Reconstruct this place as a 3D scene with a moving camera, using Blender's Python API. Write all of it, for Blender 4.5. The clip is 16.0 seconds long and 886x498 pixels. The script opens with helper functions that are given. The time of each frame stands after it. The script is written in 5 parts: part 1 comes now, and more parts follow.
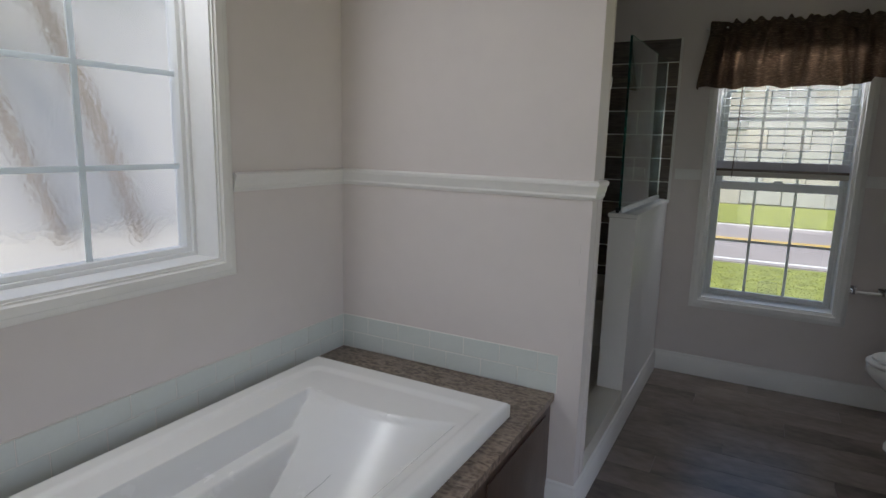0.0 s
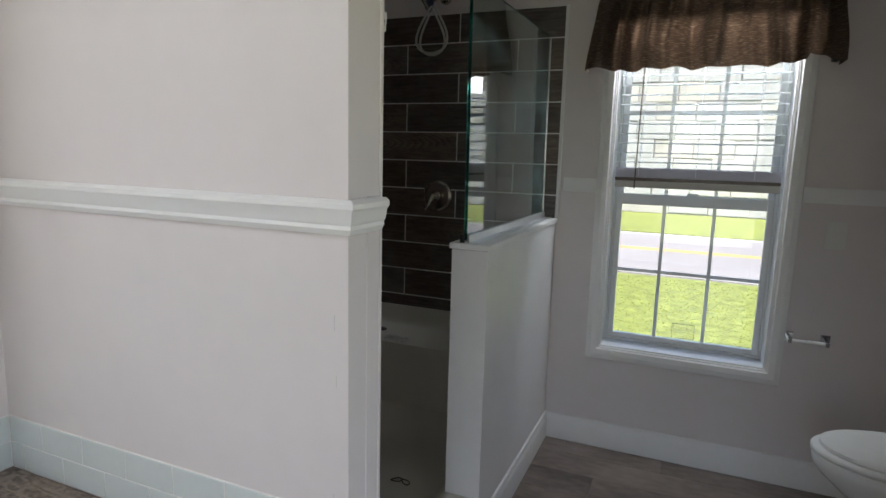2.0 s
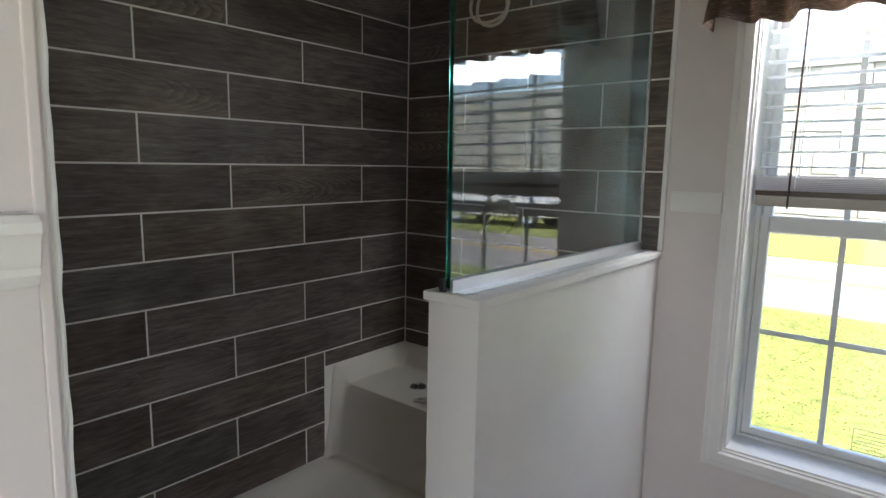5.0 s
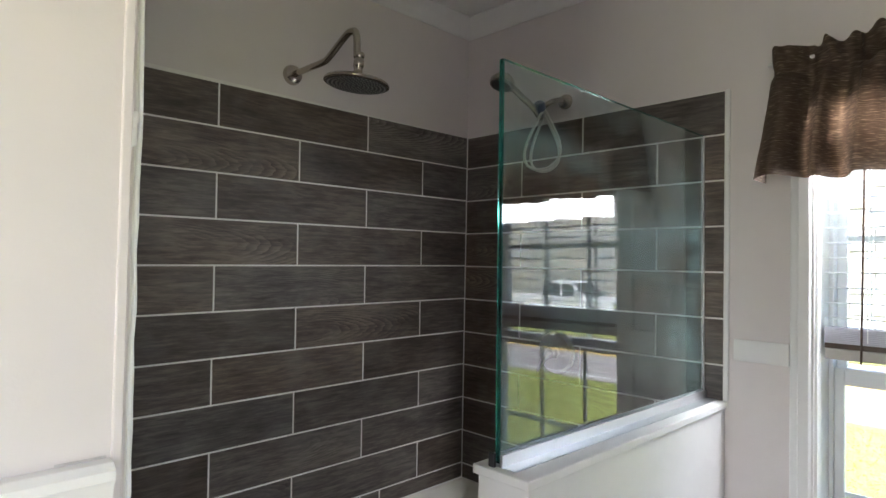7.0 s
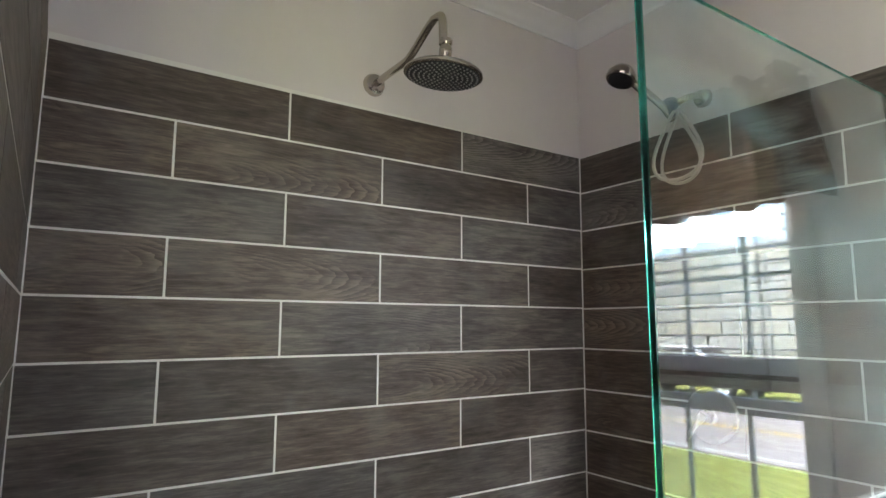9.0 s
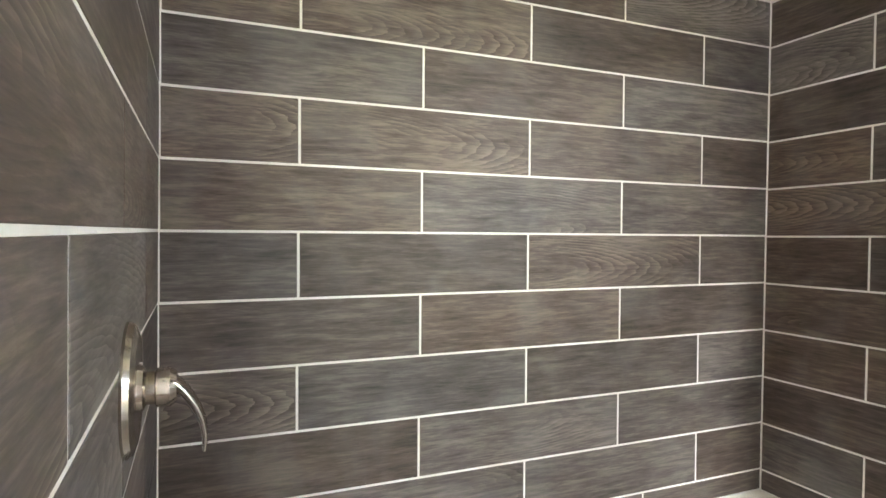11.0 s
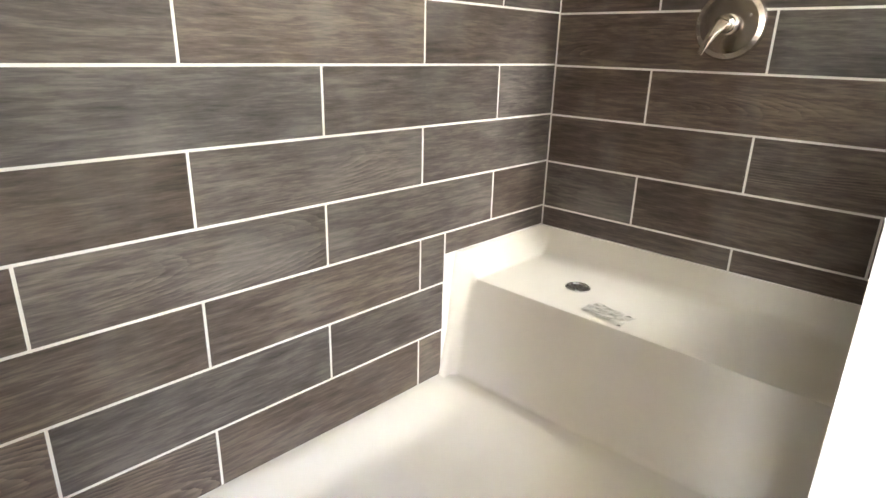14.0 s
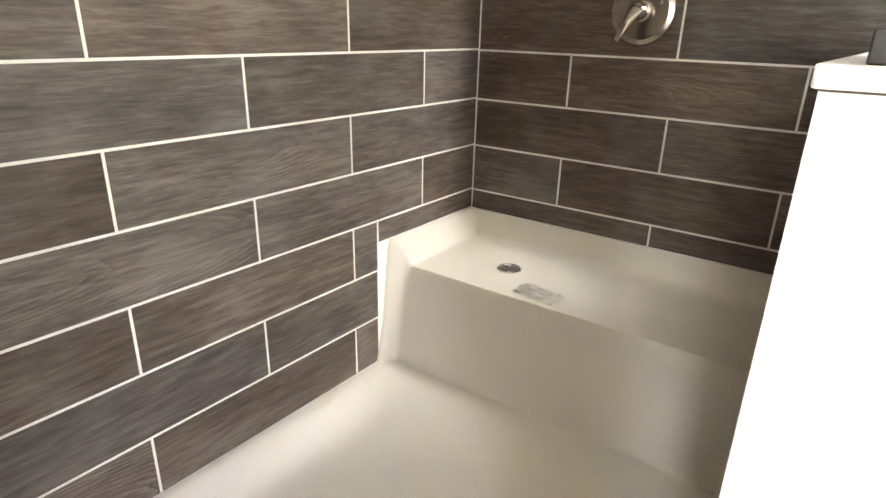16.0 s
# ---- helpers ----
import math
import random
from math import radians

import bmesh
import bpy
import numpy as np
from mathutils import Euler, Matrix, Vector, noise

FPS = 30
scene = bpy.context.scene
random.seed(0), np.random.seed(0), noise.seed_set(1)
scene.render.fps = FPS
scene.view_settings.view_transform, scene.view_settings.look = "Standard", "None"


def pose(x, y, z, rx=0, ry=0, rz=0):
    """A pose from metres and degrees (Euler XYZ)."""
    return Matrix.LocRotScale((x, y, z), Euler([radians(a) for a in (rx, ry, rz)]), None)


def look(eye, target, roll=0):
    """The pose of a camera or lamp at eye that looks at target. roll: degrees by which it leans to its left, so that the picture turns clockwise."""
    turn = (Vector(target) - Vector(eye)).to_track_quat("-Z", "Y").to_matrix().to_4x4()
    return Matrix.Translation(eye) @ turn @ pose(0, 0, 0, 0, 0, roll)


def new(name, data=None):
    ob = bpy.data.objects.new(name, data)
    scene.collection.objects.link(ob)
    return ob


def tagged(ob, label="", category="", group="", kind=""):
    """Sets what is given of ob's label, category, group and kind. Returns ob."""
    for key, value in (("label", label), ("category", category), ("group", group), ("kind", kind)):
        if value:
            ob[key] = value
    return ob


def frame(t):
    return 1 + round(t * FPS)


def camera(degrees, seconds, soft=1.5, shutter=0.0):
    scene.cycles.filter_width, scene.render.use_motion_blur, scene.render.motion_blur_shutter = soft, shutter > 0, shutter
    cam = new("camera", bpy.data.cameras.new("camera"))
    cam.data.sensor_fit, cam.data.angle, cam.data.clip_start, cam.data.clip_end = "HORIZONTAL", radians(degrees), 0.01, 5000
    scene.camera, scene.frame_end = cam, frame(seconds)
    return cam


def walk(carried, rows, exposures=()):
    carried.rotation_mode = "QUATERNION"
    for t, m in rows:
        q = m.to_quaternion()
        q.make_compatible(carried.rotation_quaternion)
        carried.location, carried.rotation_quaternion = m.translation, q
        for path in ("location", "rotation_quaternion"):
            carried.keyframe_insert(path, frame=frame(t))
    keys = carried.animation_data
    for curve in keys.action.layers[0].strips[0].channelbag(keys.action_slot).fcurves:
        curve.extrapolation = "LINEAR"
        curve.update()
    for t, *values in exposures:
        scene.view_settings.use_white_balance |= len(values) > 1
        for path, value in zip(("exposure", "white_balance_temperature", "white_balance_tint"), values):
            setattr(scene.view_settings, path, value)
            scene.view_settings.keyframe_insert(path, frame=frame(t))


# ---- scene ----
cam = camera(74.0, 16.0)
PATH = [
    (0, (0.289, 0.331, 1.487), (-0.65, 2.06, 1.128), 1.4),
    (0.5, (0.349, 0.617, 1.481), (-0.499, 2.397, 1.142), 1.3),
    (1, (0.375, 0.909, 1.472), (-0.418, 2.715, 1.142), 1.4),
    (1.5, (0.351, 1.225, 1.473), (-0.417, 3.044, 1.151), 1.5),
    (2, (0.366, 1.498, 1.453), (-0.406, 3.315, 1.133), 1.5),
    (2.5, (0.399, 1.771, 1.444), (-0.407, 3.575, 1.135), 1.4),
    (3, (0.373, 1.995, 1.409), (-0.491, 3.772, 1.102), 1.2),
    (3.5, (0.331, 2.162, 1.37), (-0.625, 3.891, 1.061), 1.3),
    (4, (0.335, 2.282, 1.358), (-0.732, 3.945, 1.049), 1.2),
    (4.2, (0.346, 2.32, 1.364), (-0.759, 3.958, 1.055), 1.2),
    (6.3, (0.476, 2.469, 1.514), (-0.94, 3.876, 1.385), 1.2),
    (6.5, (0.47, 2.457, 1.533), (-0.95, 3.863, 1.454), 1.2),
    (7, (0.452, 2.416, 1.577), (-0.974, 3.819, 1.625), 1.1),
    (7.5, (0.365, 2.458, 1.572), (-1.077, 3.834, 1.74), 1.0),
    (8, (0.229, 2.532, 1.549), (-1.251, 3.855, 1.789), 1.0),
    (8.2, (0.199, 2.566, 1.539), (-1.306, 3.859, 1.793), 1.0),
    (10.3, (0.095, 2.773, 1.422), (-1.739, 3.558, 1.566), 0.6),
    (10.5, (0.056, 2.76, 1.423), (-1.791, 3.522, 1.521), 0.8),
    (11, (-0.073, 2.718, 1.39), (-1.919, 3.489, 1.358), 0.8),
    (11.5, (-0.157, 2.733, 1.296), (-1.971, 3.553, 1.104), 0.9),
    (12, (-0.208, 2.783, 1.232), (-1.959, 3.684, 0.881), 1.0),
    (12.5, (-0.284, 2.789, 1.208), (-1.933, 3.815, 0.729), 1.2),
    (13, (-0.339, 2.776, 1.184), (-1.867, 3.938, 0.624), 1.5),
    (13.5, (-0.349, 2.764, 1.157), (-1.756, 4.052, 0.554), 1.7),
    (14, (-0.337, 2.763, 1.14), (-1.634, 4.147, 0.508), 1.9),
    (14.5, (-0.336, 2.767, 1.137), (-1.555, 4.21, 0.479), 1.9),
    (15, (-0.348, 2.762, 1.136), (-1.523, 4.234, 0.462), 1.8),
    (15.5, (-0.358, 2.757, 1.138), (-1.495, 4.25, 0.446), 1.8),
    (16, (-0.347, 2.751, 1.167), (-1.44, 4.274, 0.472), 1.8),
]
walk(cam, [(t, look(eye, target, roll)) for t, eye, target, roll in PATH],
     [(0.0, 0.85, 6250, 12), (1.0, 1.28, 6200, 12), (2.0, 1.6, 6150, 11), (4.2, 1.95, 6350, 13), (6.4, 2.8, 6250, 14), (8.2, 3.4, 6150, 13), (10.3, 4.75, 6350, 11), (12.0, 5.2, 6650, 13), (14.0, 5.25, 6900, 14), (16.0, 4.95, 7150, 15)])

# ---- light ----
world = bpy.data.worlds.new("world")
scene.world = world
world.use_nodes = True
wn = world.node_tree.nodes
sky = wn.new("ShaderNodeTexSky")
sky.sky_type, sky.sun_disc = "NISHITA", False
SUN_EL, SUN_AZ = 56.0, 150.0          # degrees; azimuth from +y towards +x
sky.sun_elevation, sky.sun_rotation = radians(SUN_EL), radians(SUN_AZ)
sky.air_density, sky.dust_density = 1.0, 1.5
wn["Background"].inputs["Strength"].default_value = 0.15
world.node_tree.links.new(sky.outputs[0], wn["Background"].inputs["Color"])

sun_data = bpy.data.lights.new("sun", "SUN")
sun_data.energy, sun_data.angle, sun_data.color = 3.4, radians(0.5), (1.0, 0.95, 0.87)
sun = new("sun", sun_data)
sv = Vector((math.sin(radians(SUN_AZ)) * math.cos(radians(SUN_EL)), math.cos(radians(SUN_AZ)) * math.cos(radians(SUN_EL)), math.sin(radians(SUN_EL))))
sun.matrix_world = look(sv * 30, (0, 0, 0))

# added fill light from an unseen, made-up opening behind the starting point
south_fill = bpy.data.lights.new("south_fill_light", "AREA")
south_fill.shape, south_fill.size, south_fill.size_y, south_fill.energy, south_fill.color = "RECTANGLE", 1.26, 1.86, 2.8, (1.0, 0.98, 0.97)
south_fill_ob = new("south_fill_light", south_fill)
south_fill_ob.matrix_world = look((0.60, -1.30, 1.25), (0.60, 1.0, 1.25))

# daylight falling in under the head of the window over the tub
tub_light = bpy.data.lights.new("tub_window_light", "AREA")
tub_light.shape, tub_light.size, tub_light.size_y, tub_light.energy, tub_light.color = "RECTANGLE", 1.04, 0.10, 4.6, (0.975, 0.985, 0.985)
tub_light_ob = new("tub_window_light", tub_light)
tub_light_ob.matrix_world = look((-1.478, 1.2225, 2.315), (-0.878, 1.2225, 1.715))

# daylight falling in under the head of the window by the toilet, behind the valance
wc_light = bpy.data.lights.new("sash_window_light", "AREA")
wc_light.shape, wc_light.size, wc_light.size_y, wc_light.energy, wc_light.color = "RECTANGLE", 0.68, 0.05, 2.5, (0.96, 0.985, 1.0)
wc_light_ob = new("sash_window_light", wc_light)
wc_light_ob.matrix_world = look((0.355, 4.415, 2.05), (0.355, 4.325, 1.55))

# light of the strip of sky above the block wall, slanting in at the top of the sash window
slant = bpy.data.lights.new("sash_slant_light", "AREA")
slant.shape, slant.size, slant.size_y, slant.energy, slant.color = "RECTANGLE", 0.13, 0.08, 0.040, (0.95, 0.98, 1.0)
slant.spread = radians(110)
for k in range(5):
    slant_ob = new("sash_slant_light", slant)
    slant_ob.matrix_world = look((0.075 + 0.14 * k, 4.392, 1.812), (-1.68 + 0.14 * k, 2.83, 1.80))

# added fill light from an unseen, made-up doorway in the east wall
east_fill = bpy.data.lights.new("east_fill_light", "AREA")
east_fill.shape, east_fill.size, east_fill.size_y, east_fill.energy, east_fill.color = "RECTANGLE", 0.98, 2.0, 1.3, (1.0, 0.885, 0.86)
east_fill_ob = new("east_fill_light", east_fill)
east_fill_ob.matrix_world = look((1.66, 2.05, 1.05), (0.0, 2.05, 1.05))

# ---- materials ----
def material(name, color, rough=0.6, metal=0.0, vary=0.0, scale=6.0, bump=0.0, bump_scale=60.0, spec=0.5, rough_vary=0.0, stretch=(1, 1, 1)):
    """A principled material with colour variation at two scales and a fine relief."""
    m = bpy.data.materials.new(name)
    m.use_nodes = True
    nt = m.node_tree
    b = nt.nodes["Principled BSDF"]
    b.inputs["Base Color"].default_value = (*color, 1)
    b.inputs["Roughness"].default_value, b.inputs["Metallic"].default_value = rough, metal
    b.inputs["Specular IOR Level"].default_value = spec
    co = nt.nodes.new("ShaderNodeTexCoord")
    mp = nt.nodes.new("ShaderNodeMapping")
    mp.inputs["Scale"].default_value = stretch
    nt.links.new(co.outputs["Object"], mp.inputs["Vector"])
    if vary or rough_vary:
        big, small = nt.nodes.new("ShaderNodeTexNoise"), nt.nodes.new("ShaderNodeTexNoise")
        big.inputs["Scale"].default_value, small.inputs["Scale"].default_value = scale, scale * 9
        big.inputs["Detail"].default_value, small.inputs["Detail"].default_value = 4, 6
        add = nt.nodes.new("ShaderNodeMath")
        add.operation = "MULTIPLY_ADD"
        add.inputs[1].default_value = 0.45
        for n in (big, small):
            nt.links.new(mp.outputs[0], n.inputs["Vector"])
        nt.links.new(small.outputs[0], add.inputs[0])
        nt.links.new(big.outputs[0], add.inputs[2])
        if vary:
            mr = nt.nodes.new("ShaderNodeMapRange")
            mr.inputs[1].default_value, mr.inputs[2].default_value = 0.45, 1.0
            mr.inputs[3].default_value, mr.inputs[4].default_value = 1 - vary, 1 + vary
            hs = nt.nodes.new("ShaderNodeHueSaturation")
            hs.inputs["Color"].default_value = (*color, 1)
            nt.links.new(add.outputs[0], mr.inputs[0])
            nt.links.new(mr.outputs[0], hs.inputs["Value"])
            nt.links.new(hs.outputs[0], b.inputs["Base Color"])
        if rough_vary:
            rr = nt.nodes.new("ShaderNodeMapRange")
            rr.inputs[1].default_value, rr.inputs[2].default_value = 0.45, 1.0
            rr.inputs[3].default_value, rr.inputs[4].default_value = max(0.02, rough - rough_vary), min(1, rough + rough_vary)
            nt.links.new(add.outputs[0], rr.inputs[0])
            nt.links.new(rr.outputs[0], b.inputs["Roughness"])
    if bump:
        n2, bp = nt.nodes.new("ShaderNodeTexNoise"), nt.nodes.new("ShaderNodeBump")
        n2.inputs["Scale"].default_value, n2.inputs["Detail"].default_value = bump_scale, 5
        bp.inputs["Strength"].default_value, bp.inputs["Distance"].default_value = bump, 0.004
        nt.links.new(mp.outputs[0], n2.inputs["Vector"])
        nt.links.new(n2.outputs[0], bp.inputs["Height"])
        nt.links.new(bp.outputs[0], b.inputs["Normal"])
    return m


def wood_tile_material():
    """Porcelain planks with a printed grey-brown oak grain, each with its own piece of the print."""
    m = bpy.data.materials.new("wood_look_porcelain")
    m.use_nodes = True
    nt = m.node_tree
    N, L = nt.nodes.new, nt.links.new
    b = nt.nodes["Principled BSDF"]
    co, info = N("ShaderNodeTexCoord"), N("ShaderNodeObjectInfo")
    off = N("ShaderNodeVectorMath"); off.operation = "MULTIPLY_ADD"
    off.inputs[1].default_value = (41.0, 0.0, 17.0)
    comb = N("ShaderNodeCombineXYZ")
    for i in range(3):
        L(info.outputs["Random"], comb.inputs[i])
    L(comb.outputs[0], off.inputs[0]); L(co.outputs["Object"], off.inputs[2])
    def scaled(v, sc):
        mp = N("ShaderNodeMapping"); mp.inputs["Scale"].default_value = sc
        L(v, mp.inputs["Vector"]); return mp.outputs[0]
    cloud = N("ShaderNodeTexNoise"); cloud.inputs["Scale"].default_value = 3.0; cloud.inputs["Detail"].default_value = 4
    L(scaled(off.outputs[0], (1.0, 1, 3.4)), cloud.inputs["Vector"])
    fine = N("ShaderNodeTexNoise"); fine.inputs["Scale"].default_value = 20; fine.inputs["Detail"].default_value = 8; fine.inputs["Roughness"].default_value = 0.68; fine.inputs["Distortion"].default_value = 0.35
    L(scaled(off.outputs[0], (0.42, 1, 4.0)), fine.inputs["Vector"])
    # oak figure: drawn-out rings about a heart that lies somewhere on the tile
    pick = N("ShaderNodeTexWhiteNoise"); pick.noise_dimensions = "1D"
    L(info.outputs["Random"], pick.inputs["W"])
    heart = N("ShaderNodeVectorMath"); heart.operation = "MULTIPLY_ADD"
    heart.inputs[1].default_value = (0.9, 0.0, 0.16)
    mid = N("ShaderNodeVectorMath"); mid.operation = "SUBTRACT"; mid.inputs[1].default_value = (0.5, 0.5, 0.5)
    L(pick.outputs["Color"], mid.inputs[0]); L(mid.outputs[0], heart.inputs[0]); L(co.outputs["Object"], heart.inputs[2])
    wave = N("ShaderNodeTexWave"); wave.wave_type = "RINGS"; wave.rings_direction = "Y"; wave.wave_profile = "SAW"
    wave.inputs["Scale"].default_value, wave.inputs["Distortion"].default_value = 15.0, 3.2
    wave.inputs["Detail"].default_value, wave.inputs["Detail Scale"].default_value, wave.inputs["Detail Roughness"].default_value = 3.0, 1.6, 0.55
    L(scaled(heart.outputs[0], (0.50, 1, 3.2)), wave.inputs["Vector"])
    mask = N("ShaderNodeTexNoise"); mask.inputs["Scale"].default_value = 4.0; mask.inputs["Detail"].default_value = 2
    L(scaled(off.outputs[0], (0.8, 1, 2.4)), mask.inputs["Vector"])
    gate = N("ShaderNodeMath"); gate.operation = "MULTIPLY_ADD"; gate.inputs[1].default_value, gate.inputs[2].default_value = 0.55, -0.22
    L(pick.outputs["Value"], gate.inputs[0])
    sumg = N("ShaderNodeMath"); sumg.operation = "ADD"
    L(gate.outputs[0], sumg.inputs[0]); L(mask.outputs[0], sumg.inputs[1])
    mm = N("ShaderNodeMapRange"); mm.inputs[1].default_value, mm.inputs[2].default_value = 0.72, 0.90
    mm.inputs[3].default_value, mm.inputs[4].default_value = 0.0, 0.32
    L(sumg.outputs[0], mm.inputs[0])
    grain = N("ShaderNodeMix"); grain.data_type = "FLOAT"
    L(mm.outputs[0], grain.inputs["Factor"]); L(fine.outputs[0], grain.inputs[2]); L(wave.outputs["Fac"], grain.inputs[3])
    tot = N("ShaderNodeMath"); tot.operation = "MULTIPLY_ADD"; tot.inputs[1].default_value = 0.92
    half = N("ShaderNodeMath"); half.operation = "MULTIPLY_ADD"; half.inputs[1].default_value, half.inputs[2].default_value = 0.56, 0.0
    L(cloud.outputs[0], half.inputs[0])
    L(grain.outputs[0], tot.inputs[0]); L(half.outputs[0], tot.inputs[2])
    # short dark pores along the grain
    pore = N("ShaderNodeTexNoise"); pore.inputs["Scale"].default_value, pore.inputs["Detail"].default_value, pore.inputs["Roughness"].default_value = 1.0, 3, 0.6
    L(scaled(off.outputs[0], (22, 1, 300)), pore.inputs["Vector"])
    pr = N("ShaderNodeMapRange"); pr.inputs[1].default_value, pr.inputs[2].default_value = 0.36, 0.66
    pr.inputs[3].default_value, pr.inputs[4].default_value = -0.055, 0.050
    L(pore.outputs[0], pr.inputs[0])
    figure = N("ShaderNodeMath"); figure.operation = "ADD"
    L(tot.outputs[0], figure.inputs[0]); L(pr.outputs[0], figure.inputs[1])
    ramp = N("ShaderNodeValToRGB")
    r = ramp.color_ramp
    r.elements[0].position, r.elements[0].color = 0.52, (0.042, 0.032, 0.027, 1)
    r.elements[1].position, r.elements[1].color = 0.94, (0.190, 0.156, 0.130, 1)
    e = r.elements.new(0.72); e.color = (0.098, 0.078, 0.066, 1)
    L(figure.outputs[0], ramp.inputs[0])
    hs = N("ShaderNodeHueSaturation")
    hr = N("ShaderNodeMapRange"); hr.inputs[3].default_value, hr.inputs[4].default_value = 0.74, 1.24
    wn_ = N("ShaderNodeTexWhiteNoise"); wn_.noise_dimensions = "1D"
    L(info.outputs["Random"], wn_.inputs["W"]); L(wn_.outputs["Value"], hr.inputs[0]); L(hr.outputs[0], hs.inputs["Value"])
    sr = N("ShaderNodeMapRange"); sr.inputs[3].default_value, sr.inputs[4].default_value = 0.68, 1.4
    L(info.outputs["Random"], sr.inputs[0]); L(sr.outputs[0], hs.inputs["Saturation"])
    L(ramp.outputs[0], hs.inputs["Color"])
    # wiped grout haze left on the glaze
    haze = N("ShaderNodeTexNoise"); haze.inputs["Scale"].default_value, haze.inputs["Detail"].default_value, haze.inputs["Distortion"].default_value = 5.0, 5, 0.6
    L(off.outputs[0], haze.inputs["Vector"])
    hz = N("ShaderNodeMapRange"); hz.inputs[1].default_value, hz.inputs[2].default_value = 0.50, 0.74
    hz.inputs[3].default_value, hz.inputs[4].default_value = 0.0, 0.22
    L(haze.outputs[0], hz.inputs[0])
    hm_ = N("ShaderNodeMix"); hm_.data_type = "RGBA"
    hm_.inputs[7].default_value = (0.26, 0.25, 0.235, 1)
    L(hz.outputs[0], hm_.inputs[0]); L(hs.outputs[0], hm_.inputs[6]); L(hm_.outputs[2], b.inputs["Base Color"])
    rg = N("ShaderNodeMapRange"); rg.inputs[3].default_value, rg.inputs[4].default_value = 0.42, 0.62
    L(cloud.outputs[0], rg.inputs[0]); L(rg.outputs[0], b.inputs["Roughness"])
    bp = N("ShaderNodeBump"); bp.inputs["Strength"].default_value = 0.06; bp.inputs["Distance"].default_value = 0.002
    L(grain.outputs[0], bp.inputs["Height"]); L(bp.outputs[0], b.inputs["Normal"])
    return m


def plank_floor_material():
    m = bpy.data.materials.new("vinyl_plank")
    m.use_nodes = True
    nt = m.node_tree
    N, L = nt.nodes.new, nt.links.new
    b = nt.nodes["Principled BSDF"]
    co, info = N("ShaderNodeTexCoord"), N("ShaderNodeObjectInfo")
    off = N("ShaderNodeVectorMath"); off.operation = "MULTIPLY_ADD"; off.inputs[1].default_value = (29.0, 13.0, 0.0)
    comb = N("ShaderNodeCombineXYZ")
    for i in range(3):
        L(info.outputs["Random"], comb.inputs[i])
    L(comb.outputs[0], off.inputs[0]); L(co.outputs["Object"], off.inputs[2])
    mp = N("ShaderNodeMapping"); mp.inputs["Scale"].default_value = (0.5, 3.0, 1)
    L(off.outputs[0], mp.inputs["Vector"])
    n1, n2 = N("ShaderNodeTexNoise"), N("ShaderNodeTexNoise")
    n1.inputs["Scale"].default_value, n2.inputs["Scale"].default_value = 3.0, 30.0
    n1.inputs["Detail"].default_value = n2.inputs["Detail"].default_value = 6
    L(mp.outputs[0], n1.inputs["Vector"]); L(mp.outputs[0], n2.inputs["Vector"])
    a = N("ShaderNodeMath"); a.operation = "MULTIPLY_ADD"; a.inputs[1].default_value = 0.4
    L(n2.outputs[0], a.inputs[0]); L(n1.outputs[0], a.inputs[2])
    ramp = N("ShaderNodeValToRGB"); r = ramp.color_ramp
    r.elements[0].position, r.elements[0].color = 0.45, (0.066, 0.049, 0.041, 1)
    r.elements[1].position, r.elements[1].color = 0.86, (0.255, 0.208, 0.180, 1)
    L(a.outputs[0], ramp.inputs[0]); L(ramp.outputs[0], b.inputs["Base Color"])
    b.inputs["Roughness"].default_value = 0.33
    bp = N("ShaderNodeBump"); bp.inputs["Strength"].default_value = 0.1; bp.inputs["Distance"].default_value = 0.002
    L(a.outputs[0], bp.inputs["Height"]); L(bp.outputs[0], b.inputs["Normal"])
    return m


